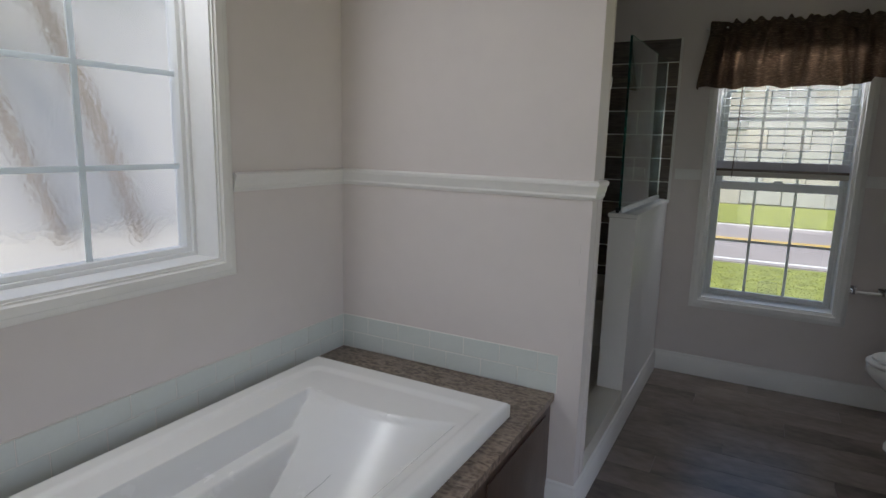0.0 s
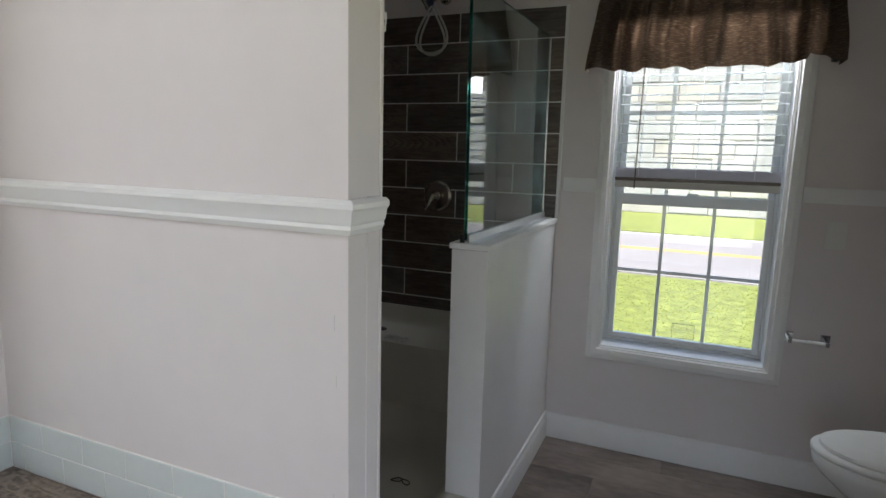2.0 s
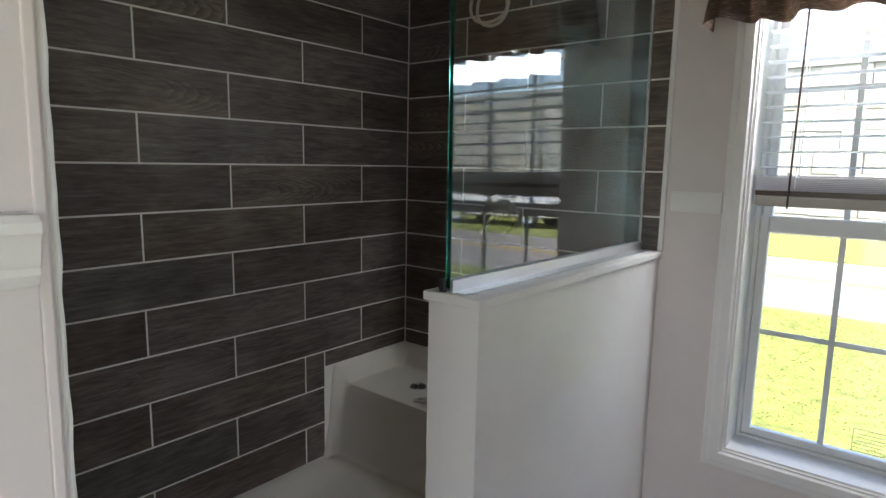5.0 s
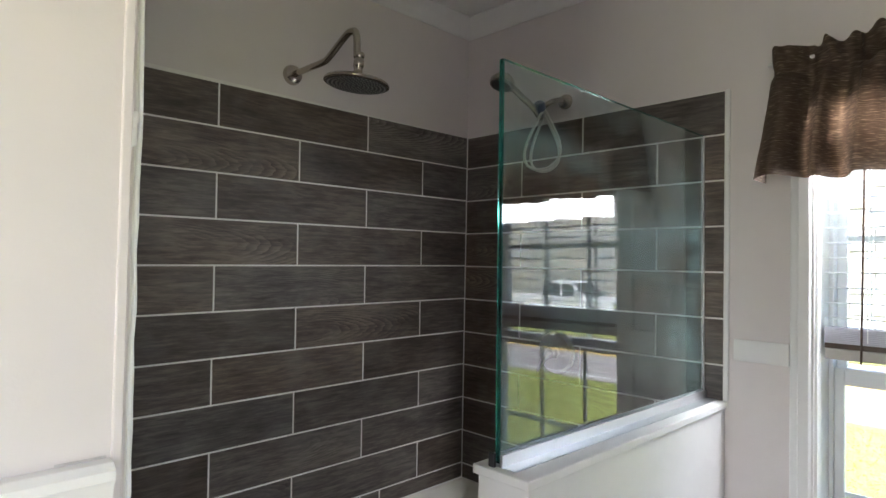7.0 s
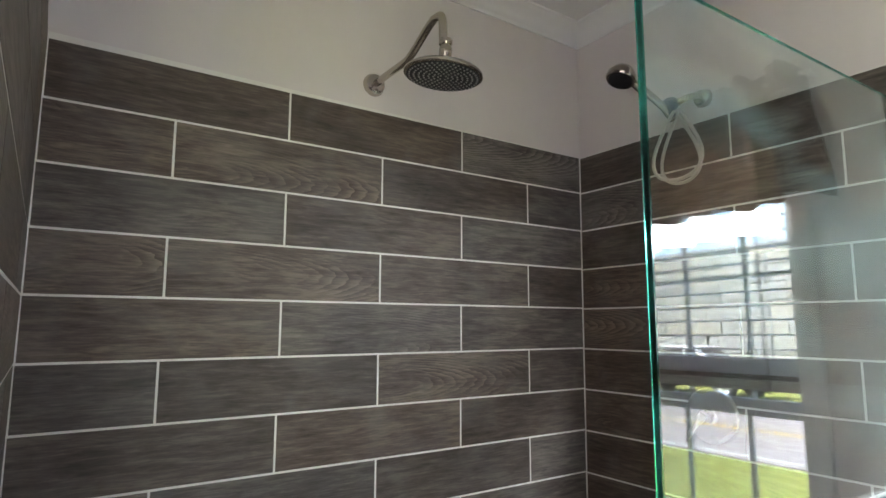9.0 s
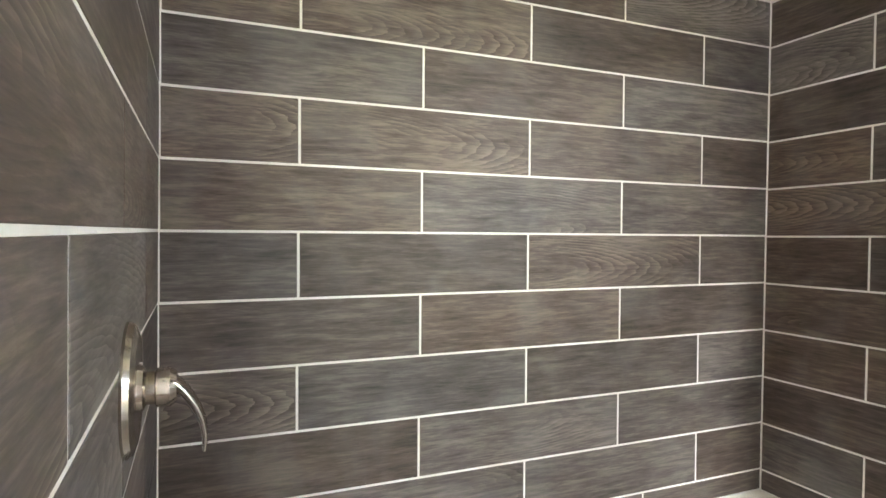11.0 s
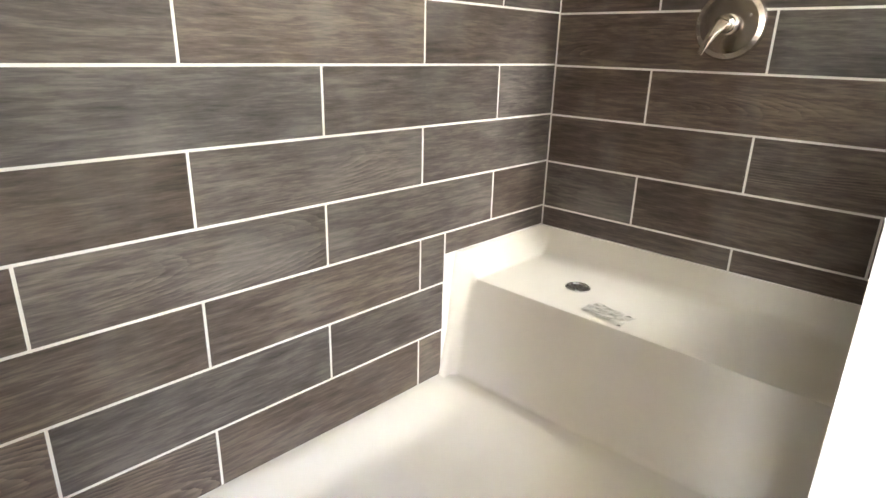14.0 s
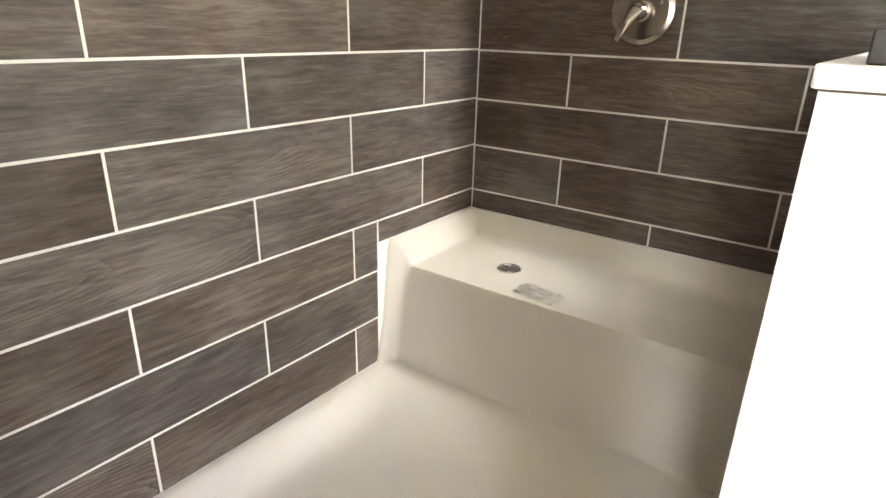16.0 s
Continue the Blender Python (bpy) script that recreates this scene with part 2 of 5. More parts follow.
def glass_material(name, color=(0.96, 0.98, 0.97), rough=0.0, bump=0.0, bump_scale=40.0, film=0.0):
    m = bpy.data.materials.new(name)
    m.use_nodes = True
    nt = m.node_tree
    N, L = nt.nodes.new, nt.links.new
    b = nt.nodes["Principled BSDF"]
    b.inputs["Base Color"].default_value = (*color, 1)
    b.inputs["Transmission Weight"].default_value, b.inputs["Roughness"].default_value, b.inputs["IOR"].default_value = 1.0, rough, 1.5
    co = N("ShaderNodeTexCoord")
    if bump:
        v, bp = N("ShaderNodeTexVoronoi"), N("ShaderNodeBump")
        v.feature = "SMOOTH_F1"
        v.inputs["Scale"].default_value = bump_scale
        bp.inputs["Strength"].default_value, bp.inputs["Distance"].default_value = bump, 0.004
        L(co.outputs["Object"], v.inputs["Vector"]); L(v.outputs["Distance"], bp.inputs["Height"]); L(bp.outputs[0], b.inputs["Normal"])
    if film:
        # dried smears: a thin pale film over the pane
        n = N("ShaderNodeTexNoise"); n.inputs["Scale"].default_value, n.inputs["Detail"].default_value = 4.5, 6
        n.inputs["Distortion"].default_value = 0.5
        mr = N("ShaderNodeMapRange"); mr.inputs[1].default_value, mr.inputs[2].default_value = 0.42, 0.76
        mr.inputs[3].default_value, mr.inputs[4].default_value = 0.0, film
        mp = N("ShaderNodeMapping"); mp.inputs["Scale"].default_value = (1, 0.6, 1.3)
        L(co.outputs["Object"], mp.inputs["Vector"]); L(mp.outputs[0], n.inputs["Vector"]); L(n.outputs[0], mr.inputs[0])
        d, mix = N("ShaderNodeBsdfDiffuse"), N("ShaderNodeMixShader")
        d.inputs["Color"].default_value = (0.36, 0.56, 0.54, 1)
        L(mr.outputs[0], mix.inputs[0]); L(b.outputs[0], mix.inputs[1]); L(d.outputs[0], mix.inputs[2])
        L(mix.outputs[0], nt.nodes["Material Output"].inputs["Surface"])
    return m


def laminate_material():
    """Brown speckled stone-look laminate."""
    m = bpy.data.materials.new("stone_laminate")
    m.use_nodes = True
    nt = m.node_tree
    N, L = nt.nodes.new, nt.links.new
    b = nt.nodes["Principled BSDF"]
    co = N("ShaderNodeTexCoord")
    n1, v1 = N("ShaderNodeTexNoise"), N("ShaderNodeTexVoronoi")
    n1.inputs["Scale"].default_value, n1.inputs["Detail"].default_value, n1.inputs["Distortion"].default_value = 16, 8, 2.6
    v1.inputs["Scale"].default_value = 60
    lm = N("ShaderNodeMapping"); lm.inputs["Rotation"].default_value, lm.inputs["Scale"].default_value = (0, 0, radians(28)), (0.75, 1.6, 1.0)
    L(co.outputs["Object"], lm.inputs["Vector"]); L(lm.outputs[0], n1.inputs["Vector"]); L(co.outputs["Object"], v1.inputs["Vector"])
    a = N("ShaderNodeMath"); a.operation = "MULTIPLY_ADD"; a.inputs[1].default_value = 0.25
    L(v1.outputs["Distance"], a.inputs[0]); L(n1.outputs[0], a.inputs[2])
    ramp = N("ShaderNodeValToRGB"); r = ramp.color_ramp
    r.elements[0].position, r.elements[0].color = 0.38, (0.055, 0.036, 0.026, 1)
    r.elements[1].position, r.elements[1].color = 0.90, (0.33, 0.265, 0.205, 1)
    for p, c in ((0.52, (0.125, 0.088, 0.066, 1)), (0.66, (0.22, 0.17, 0.132, 1))):
        e = r.elements.new(p); e.color = c
    L(a.outputs[0], ramp.inputs[0]); L(ramp.outputs[0], b.inputs["Base Color"])
    b.inputs["Roughness"].default_value = 0.35
    return m


def fabric_material():
    """Brown woven cloth with pale slub threads, which lets some light through."""
    m = bpy.data.materials.new("slub_fabric")
    m.use_nodes = True
    nt = m.node_tree
    N, L = nt.nodes.new, nt.links.new
    b = nt.nodes["Principled BSDF"]
    co, mp = N("ShaderNodeTexCoord"), N("ShaderNodeMapping")
    mp.inputs["Scale"].default_value = (15, 15, 200)
    n = N("ShaderNodeTexNoise"); n.inputs["Scale"].default_value, n.inputs["Detail"].default_value = 2.2, 4
    L(co.outputs["Object"], mp.inputs["Vector"]); L(mp.outputs[0], n.inputs["Vector"])
    ramp = N("ShaderNodeValToRGB"); r = ramp.color_ramp
    r.elements[0].position, r.elements[0].color = 0.38, (0.105, 0.074, 0.052, 1)
    r.elements[1].position, r.elements[1].color = 0.76, (0.44, 0.34, 0.245, 1)
    e = r.elements.new(0.56); e.color = (0.155, 0.112, 0.080, 1)
    L(n.outputs[0], ramp.inputs[0]); L(ramp.outputs[0], b.inputs["Base Color"])
    b.inputs["Roughness"].default_value = 0.9
    t, mix = N("ShaderNodeBsdfTranslucent"), N("ShaderNodeMixShader")
    L(ramp.outputs[0], t.inputs["Color"]); mix.inputs[0].default_value = 0.03
    L(b.outputs[0], mix.inputs[1]); L(t.outputs[0], mix.inputs[2])
    L(mix.outputs[0], nt.nodes["Material Output"].inputs["Surface"])
    bp = N("ShaderNodeBump"); bp.inputs["Strength"].default_value = 0.3; bp.inputs["Distance"].default_value = 0.001
    L(n.outputs[0], bp.inputs["Height"]); L(bp.outputs[0], b.inputs["Normal"])
    return m


M_PAINT = material("greige_paint", (0.70, 0.648, 0.635), 0.62, vary=0.035, scale=1.6, bump=0.05, bump_scale=180)
M_CEIL = material("ceiling_paint", (0.80, 0.785, 0.76), 0.8, vary=0.03, scale=2.0, bump=0.25, bump_scale=90)
M_TRIM = material("white_trim_paint", (0.80, 0.79, 0.775), 0.38, vary=0.03, scale=4, bump=0.03, bump_scale=120)
M_VINYL = material("white_vinyl", (0.80, 0.81, 0.81), 0.35, vary=0.02, scale=5)
M_TILE = wood_tile_material()
M_GROUT = material("pale_grout", (0.78, 0.76, 0.72), 0.85, vary=0.07, scale=9, bump=0.2, bump_scale=400)
M_WTILE = material("pale_ceramic", (0.66, 0.70, 0.68), 0.12, vary=0.03, scale=7)
M_PAN = material("cream_acrylic", (0.66, 0.628, 0.56), 0.36, vary=0.025, scale=3, rough_vary=0.06)
M_TUB = material("white_acrylic", (0.83, 0.828, 0.81), 0.24, vary=0.015, scale=3, rough_vary=0.05)
M_PORC = material("white_porcelain", (0.80, 0.80, 0.78), 0.10, vary=0.015, scale=5)
M_DECK = laminate_material()
M_WOOD = material("dark_stained_wood", (0.060, 0.036, 0.025), 0.32, vary=0.3, scale=5, bump=0.08, bump_scale=40, stretch=(6, 6, 0.7))
M_FLOOR = plank_floor_material()
M_NICKEL = material("brushed_nickel", (0.50, 0.455, 0.40), 0.17, 1.0, rough_vary=0.08, scale=14, vary=0.05)
M_CHROME = material("polished_chrome", (0.75, 0.75, 0.76), 0.20, 1.0)
M_ALU = material("aluminium_channel", (0.72, 0.73, 0.74), 0.42, 1.0, rough_vary=0.06, scale=10)
M_SCUFF0 = material("dark_seam", (0.12, 0.105, 0.09), 0.9, vary=0.2, scale=60)
M_DARK = material("black_rubber", (0.02, 0.02, 0.022), 0.55, vary=0.1, scale=30)
M_NOZZLE = material("grey_nozzle", (0.26, 0.25, 0.24), 0.5, vary=0.1, scale=30)
M_HOSE = material("white_hose", (0.60, 0.58, 0.53), 0.28, vary=0.03, scale=30)
M_BLUE = material("dark_blue_plastic", (0.035, 0.05, 0.10), 0.4, vary=0.1, scale=20)
M_GLASS = glass_material("window_glass")
M_SHOWER = glass_material("shower_glass", (0.88, 0.955, 0.935), 0.0, film=0.15)
M_EDGE = glass_material("green_glass_edge", (0.10, 0.62, 0.50), 0.08)
M_OBSC = glass_material("obscure_glass", (0.95, 0.95, 0.94), 0.11, bump=0.11, bump_scale=70)
M_FABRIC = fabric_material()
M_BLIND = material("white_blind_slat", (0.92, 0.93, 0.93), 0.45, vary=0.02, scale=6)
def lets_light(m, share, tint):
    """Mixes a translucent share into a material."""
    nt = m.node_tree
    t, mix = nt.nodes.new("ShaderNodeBsdfTranslucent"), nt.nodes.new("ShaderNodeMixShader")
    t.inputs["Color"].default_value, mix.inputs[0].default_value = (*tint, 1), share
    nt.links.new(nt.nodes["Principled BSDF"].outputs[0], mix.inputs[1])
    nt.links.new(t.outputs[0], mix.inputs[2])
    nt.links.new(mix.outputs[0], nt.nodes["Material Output"].inputs["Surface"])


M_STACK = material("lavender_grey_slat", (0.58, 0.58, 0.66), 0.5, vary=0.05, scale=8)
# the blind rail's shadow tone is put into this grey-beige
M_RAIL = material("shaded_rail", (0.42, 0.40, 0.36), 0.5, vary=0.08, scale=8)
lets_light(M_BLIND, 0.86, (0.97, 0.98, 0.98))
M_GRILLE = material("white_grille_bar", (0.82, 0.84, 0.84), 0.4, vary=0.03, scale=8)
lets_light(M_GRILLE, 0.6, (0.9, 0.95, 0.96))
M_PLASTIC = material("white_plastic", (0.72, 0.71, 0.68), 0.35, vary=0.03, scale=20)
M_SCRAP = material("dark_elastic", (0.035, 0.02, 0.013), 0.7, vary=0.3, scale=60)
M_PAPER = material("crumpled_packet", (0.60, 0.58, 0.53), 0.35, vary=0.25, scale=30, bump=0.5, bump_scale=60)
M_LAWN = material("lawn", (0.185, 0.205, 0.042), 0.9, vary=0.50, scale=5.0, bump=0.25, bump_scale=60)
M_BLADE = material("grass_blades", (0.26, 0.275, 0.060), 0.7, vary=0.55, scale=6)
lets_light(M_BLADE, 0.45, (0.28, 0.30, 0.065))
M_ROAD = material("pale_asphalt", (0.24, 0.215, 0.205), 0.9, vary=0.12, scale=0.8, bump=0.4, bump_scale=60)
M_YELLOW = material("yellow_road_paint", (0.55, 0.36, 0.05), 0.8, vary=0.2, scale=3)
M_WHITE = material("white_road_paint", (0.65, 0.65, 0.62), 0.8, vary=0.15, scale=3)
M_BLOCK = material("pale_concrete_block", (0.31, 0.302, 0.28), 0.9, vary=0.14, scale=1.1, bump=0.5, bump_scale=20)
M_BLOCK2 = material("tan_concrete_block", (0.34, 0.318, 0.27), 0.9, vary=0.14, scale=1.1, bump=0.5, bump_scale=20)
M_SIDING = material("grey_siding", (0.48, 0.465, 0.445), 0.7, vary=0.06, scale=1.0, stretch=(1, 1, 6))
M_ROOF = material("roof_shingle", (0.16, 0.15, 0.14), 0.9, vary=0.2, scale=3)
M_BACK = material("concrete_backing", (0.29, 0.285, 0.27), 0.95, vary=0.15, scale=0.8)
M_CAR = material("white_car_paint", (0.75, 0.75, 0.75), 0.25, vary=0.02, scale=2)
M_CARGLASS = material("dark_car_glass", (0.03, 0.035, 0.04), 0.08)
M_TYRE = material("tyre_rubber", (0.03, 0.03, 0.03), 0.8, vary=0.2, scale=20)
M_BARK = material("palm_bark", (0.19, 0.145, 0.10), 0.9, vary=0.3, scale=4, bump=0.6, bump_scale=15)
M_FROND = material("palm_frond", (0.09, 0.12, 0.035), 0.6, vary=0.35, scale=4)
M_SHRUB = material("russet_shrub", (0.19, 0.09, 0.06), 0.8, vary=0.4, scale=6)

# ---- mesh helpers ----
def box(bm, x0, x1, y0, y1, z0, z1, bevel=0.0, seg=2):
    geom = bmesh.ops.create_cube(bm, size=1.0, matrix=Matrix.LocRotScale(((x0 + x1) / 2, (y0 + y1) / 2, (z0 + z1) / 2), None, (abs(x1 - x0), abs(y1 - y0), abs(z1 - z0))))
    if bevel:
        edges = list({e for v in geom["verts"] for e in v.link_edges})
        bmesh.ops.bevel(bm, geom=edges, offset=bevel, segments=seg, profile=0.5, affect="EDGES")
    return bm


def boxes(*spans, bevel=0.0):
    bm = bmesh.new()
    for s in spans:
        box(bm, *s, bevel=bevel)
    return bm


def mesh_object(name, bm, mat, smooth=None):
    me = bpy.data.meshes.new(name)
    bmesh.ops.recalc_face_normals(bm, faces=bm.faces[:])
    bm.to_mesh(me)
    bm.free()
    me.materials.append(mat)
    if smooth is not None:
        me.polygons.foreach_set("use_smooth", [True] * len(me.polygons))
        me.set_sharp_from_angle(angle=radians(smooth))
    return new(name, me)


def part(name, bm, mat, parent, label="", smooth=None):
    """One mesh object under a thing or under a part."""
    ob = mesh_object(name, bm, mat, smooth)
    ob.parent = parent
    ob.matrix_parent_inverse = parent.matrix_world.inverted() if parent.parent is None else Matrix()
    return tagged(ob, label)


def thing(name, label, category, at=(0, 0, 0), group=""):
    e = new(name)
    e.location, e.empty_display_size = at, 0.1
    bpy.context.view_layer.update()
    return tagged(e, label, category, group)


def structure(name, bm, mat, label, smooth=None):
    return tagged(mesh_object(name, bm, mat, smooth), label, name.split("_")[0], kind="structure")


def lathe(bm, profile, m=None, n=32):
    """Turns (radius, height) pairs round z, then moves them by m."""
    m = m or Matrix()
    rings = []
    for r, h in profile:
        rings.append([bm.verts.new(m @ Vector((r * math.cos(2 * math.pi * i / n), r * math.sin(2 * math.pi * i / n), h))) for i in range(n)])
    for a, b in zip(rings, rings[1:]):
        for i in range(n):
            bm.faces.new((a[i], a[(i + 1) % n], b[(i + 1) % n], b[i]))
    for ring in (rings[0], rings[-1]):
        bm.faces.new(ring)
    return bm


def tube(bm, points, radius, n=14, smooth_steps=6, closed_ends=True):
    """A round bar along a smooth line through the points."""
    pts = [Vector(p) for p in points]
    fine = []
    for i in range(len(pts) - 1):
        p0, p1, p2, p3 = pts[max(i - 1, 0)], pts[i], pts[i + 1], pts[min(i + 2, len(pts) - 1)]
        for k in range(smooth_steps):
            t = k / smooth_steps
            fine.append(0.5 * ((2 * p1) + (p2 - p0) * t + (2 * p0 - 5 * p1 + 4 * p2 - p3) * t * t + (3 * p1 - p0 - 3 * p2 + p3) * t ** 3))
    fine.append(pts[-1])
    rings, up = [], None
    for i, p in enumerate(fine):
        d = (fine[min(i + 1, len(fine) - 1)] - fine[max(i - 1, 0)]).normalized()
        if up is None:
            up = d.orthogonal().normalized()
        up = (up - d * up.dot(d)).normalized()
        side = d.cross(up)
        rings.append([bm.verts.new(p + radius * (math.cos(2 * math.pi * j / n) * up + math.sin(2 * math.pi * j / n) * side)) for j in range(n)])
    for a, b in zip(rings, rings[1:]):
        for j in range(n):
            bm.faces.new((a[j], a[(j + 1) % n], b[(j + 1) % n], b[j]))
    if closed_ends:
        bm.faces.new(rings[0]); bm.faces.new(rings[-1])
    return bm


def sweep(profile, start, end, out, up=(0, 0, 1), bm=None, mitre=(0, 0)):
    """A moulding: (out, up) profile run straight from start to end; mitre 1 or -1 cuts an end for an outer or inner corner."""
    bm = bm or bmesh.new()
    out, up = Vector(out), Vector(up)
    along = (Vector(end) - Vector(start)).normalized()
    rows = [[bm.verts.new(Vector(p) + out * a + up * b + along * (sg * mi * a)) for a, b in profile] for p, sg, mi in ((start, -1, mitre[0]), (end, 1, mitre[1]))]
    n = len(profile)
    for i in range(n):
        bm.faces.new((rows[0][i], rows[0][(i + 1) % n], rows[1][(i + 1) % n], rows[1][i]))
    bm.faces.new(rows[0]); bm.faces.new(rows[1][::-1])
    return bm


def loft(bm, rings, cap=True):
    vs = [[bm.verts.new(p) for p in ring] for ring in rings]
    n = len(vs[0])
    for a, b in zip(vs, vs[1:]):
        for i in range(n):
            bm.faces.new((a[i], a[(i + 1) % n], b[(i + 1) % n], b[i]))
    if cap:
        bm.faces.new(vs[0]); bm.faces.new(vs[-1])
    return bm


# ---- plan (metres) ----
XW, YN = -1.420, 4.405            # painted faces of the west and north walls
YP0, YP1, XP = 2.492, 2.637, -0.262   # partition between tub and shower: faces and free end
HX0, HX1, HY = -0.395, -0.262, 3.370  # half wall: inner face, outer face, near end
XE, YS, ZC = 1.56, -1.25, 2.696
TH = 0.22
RAIL_Z0, RAIL_Z1 = 1.287, 1.358

# windows: opening spans
W1 = (0.66, 1.785, 1.045, 2.37)    # y0 y1 z0 z1 in the west wall
W2 = (-0.012, 0.722, 0.528, 2.14)  # x0 x1 z0 z1 in the north wall
W3 = (-0.05, 1.25, 0.30, 2.20)     # x0 x1 z0 z1 in the south wall, unseen and added

# ---- structure ----
def pierced(axis, at, back, u0, u1, z0, z1, hole):
    """A wall with one opening, as blocks round it."""
    a, b, c, d = hole
    spans = [(u0, a, z0, z1), (b, u1, z0, z1), (a, b, z0, c), (a, b, d, z1)]
    return boxes(*[(at, back, s[0], s[1], s[2], s[3]) if axis == "x" else (s[0], s[1], at, back, s[2], s[3]) for s in spans])


wall_west = structure("wall_west", pierced("x", XW, XW - TH, YS, YN, 0, ZC, W1), M_PAINT, "greige painted exterior wall with an obscure glass window")
wall_north = structure("wall_north", pierced("y", YN, YN + TH, XW - TH, XE + TH, 0, ZC, W2), M_PAINT, "greige painted exterior wall with a sash window")
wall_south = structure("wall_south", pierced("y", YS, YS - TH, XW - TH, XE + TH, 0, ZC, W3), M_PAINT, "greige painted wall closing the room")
# the east wall's doorway hole is added, to let the fill lamp in
wall_east = structure("wall_east", pierced("x", XE, XE + TH, YS, YN, 0, ZC, (1.55, 2.55, 0.0, 2.08)), M_PAINT, "greige painted wall beside the toilet")
wall_return = structure("wall_return", boxes((0.80, XE, 2.52, 2.64, 0, ZC)), M_TRIM, "short white painted return wall beside the cabinet")
wall_partition = structure("wall_partition", boxes((XW, XP - 0.028, YP0, YP1, 0, ZC), (XP - 0.028, XP, YP0, YP1 - 0.015, 0, ZC)), M_PAINT, "greige painted partition between tub and shower")
half_wall = structure("wall_half", boxes((HX0, HX1, HY, YN, 0, 1.130)), M_TRIM, "white painted half wall beside the shower")
ceiling = structure("ceiling", boxes((XW - TH, XE + TH, YS - TH, YN + TH, ZC, ZC + 0.12)), M_CEIL, "off-white ceiling")
floor = structure("floor", boxes((XW - TH, XE + TH, YS - TH, YN + TH, -0.14, -0.006)), M_DARK, "dark grey-brown vinyl plank floor")

# ---- mouldings ----
BASE = [(0, 0), (0.016, 0), (0.016, 0.098), (0.013, 0.108), (0.009, 0.116), (0.009, 0.128), (0.004, 0.134), (0, 0.134)]
RAIL = [(0, 0), (0.007, 0), (0.012, 0.007), (0.015, 0.012), (0.014, 0.020), (0.018, 0.026), (0.021, 0.046), (0.027, 0.054), (0.027, 0.064), (0.018, 0.071), (0, 0.071)]
FLAT = [(0, 0), (0.012, 0), (0.014, 0.004), (0.014, 0.060), (0.012, 0.066), (0, 0.066)]
CROWN = [(0, 0), (0.006, 0), (0.008, 0.008), (0.013, 0.013), (0.020, 0.028), (0.037, 0.048), (0.050, 0.056), (0.056, 0.065), (0.064, 0.070), (0.064, 0.078), (0, 0.078)]


def trim(name, profile, runs, label, mat=None):
    bm = bmesh.new()
    for start, end, out, *mitre in runs:
        sweep(profile, start, end, out, bm=bm, mitre=mitre or (0, 0))
    return tagged(mesh_object(name, bm, mat or M_TRIM, 35), label, "trim", kind="structure")


trim("baseboard", BASE, [
    ((HX1, YN, 0), (XE, YN, 0), (0, -1, 0), -1, -1),
    ((HX1, YP0, 0), (HX1, YN, 0), (1, 0, 0), 1, -1),
    ((-0.374, YP0, 0), (XP, YP0, 0), (0, -1, 0), 0, 1),
    ((XE, YN - 0.016, 0), (XE, 2.64, 0), (-1, 0, 0)),
    ((XW, YS, 0), (XE, YS, 0), (0, 1, 0)),
], "white painted profiled baseboard")
trim("trim_chair_rail", RAIL, [
    ((XW, 1.850, RAIL_Z0), (XW, YP0, RAIL_Z0), (1, 0, 0), 0, -1),
    ((XW, YP0, RAIL_Z0), (XP, YP0, RAIL_Z0), (0, -1, 0), -1, 1),
    ((XP, YP0, RAIL_Z0), (XP, YP0 + 0.121, RAIL_Z0), (1, 0, 0), 1, 0),
    ((XW, YS, RAIL_Z0), (XW, 0.595, RAIL_Z0), (1, 0, 0)),
], "white painted moulded chair rail")
trim("trim_flat_rail", FLAT, [
    ((HX1 + 0.03, YN, RAIL_Z0), (-0.076, YN, RAIL_Z0), (0, -1, 0)),
    ((0.786, YN, RAIL_Z0), (XE, YN, RAIL_Z0), (0, -1, 0)),
], "flat white painted chair rail on the window wall")
trim("trim_crown", CROWN, [
    ((XW, YS, ZC - 0.078), (XW, YP0, ZC - 0.078), (1, 0, 0), -1, -1),
    ((XW, YP1, ZC - 0.078), (XW, YN, ZC - 0.078), (1, 0, 0), -1, -1),
    ((XW, YN, ZC - 0.078), (XE, YN, ZC - 0.078), (0, -1, 0), -1, -1),
    ((XW, YP0, ZC - 0.078), (XP, YP0, ZC - 0.078), (0, -1, 0), -1, 1),
    ((XW, YP1, ZC - 0.078), (XP, YP1, ZC - 0.078), (0, 1, 0), -1, 1),
    ((XP, YP0, ZC - 0.078), (XP, YP1, ZC - 0.078), (1, 0, 0), 1, 1),
    ((XE, YS, ZC - 0.078), (XE, YN, ZC - 0.078), (-1, 0, 0)),
], "white crown moulding at the ceiling")
bm = boxes((XP - 0.001, XP + 0.0014, YP0 + 0.072, YP0 + 0.122, 0.135, RAIL_Z0), bevel=0.0008)
tagged(mesh_object("trim_lining", bm, M_PAINT), "greige painted lining strip on the partition end", "trim", kind="structure")
# edge strips on the partition's end and the tiled edge
bm = boxes((XP - 0.012, XP + 0.003, YP1 - 0.0225, YP1 - 0.011, 0.135, ZC - 0.08), bevel=0.002)
tagged(mesh_object("trim_corner", bm, M_PAINT), "greige painted corner strip on the partition end", "trim", kind="structure")
bm = boxes((-0.262, -0.250, YN - 0.010, YN, 1.152, 2.160), bevel=0.002)
tagged(mesh_object("trim_tile_edge", bm, M_TRIM), "white edge strip beside the shower tiles", "trim", kind="structure")

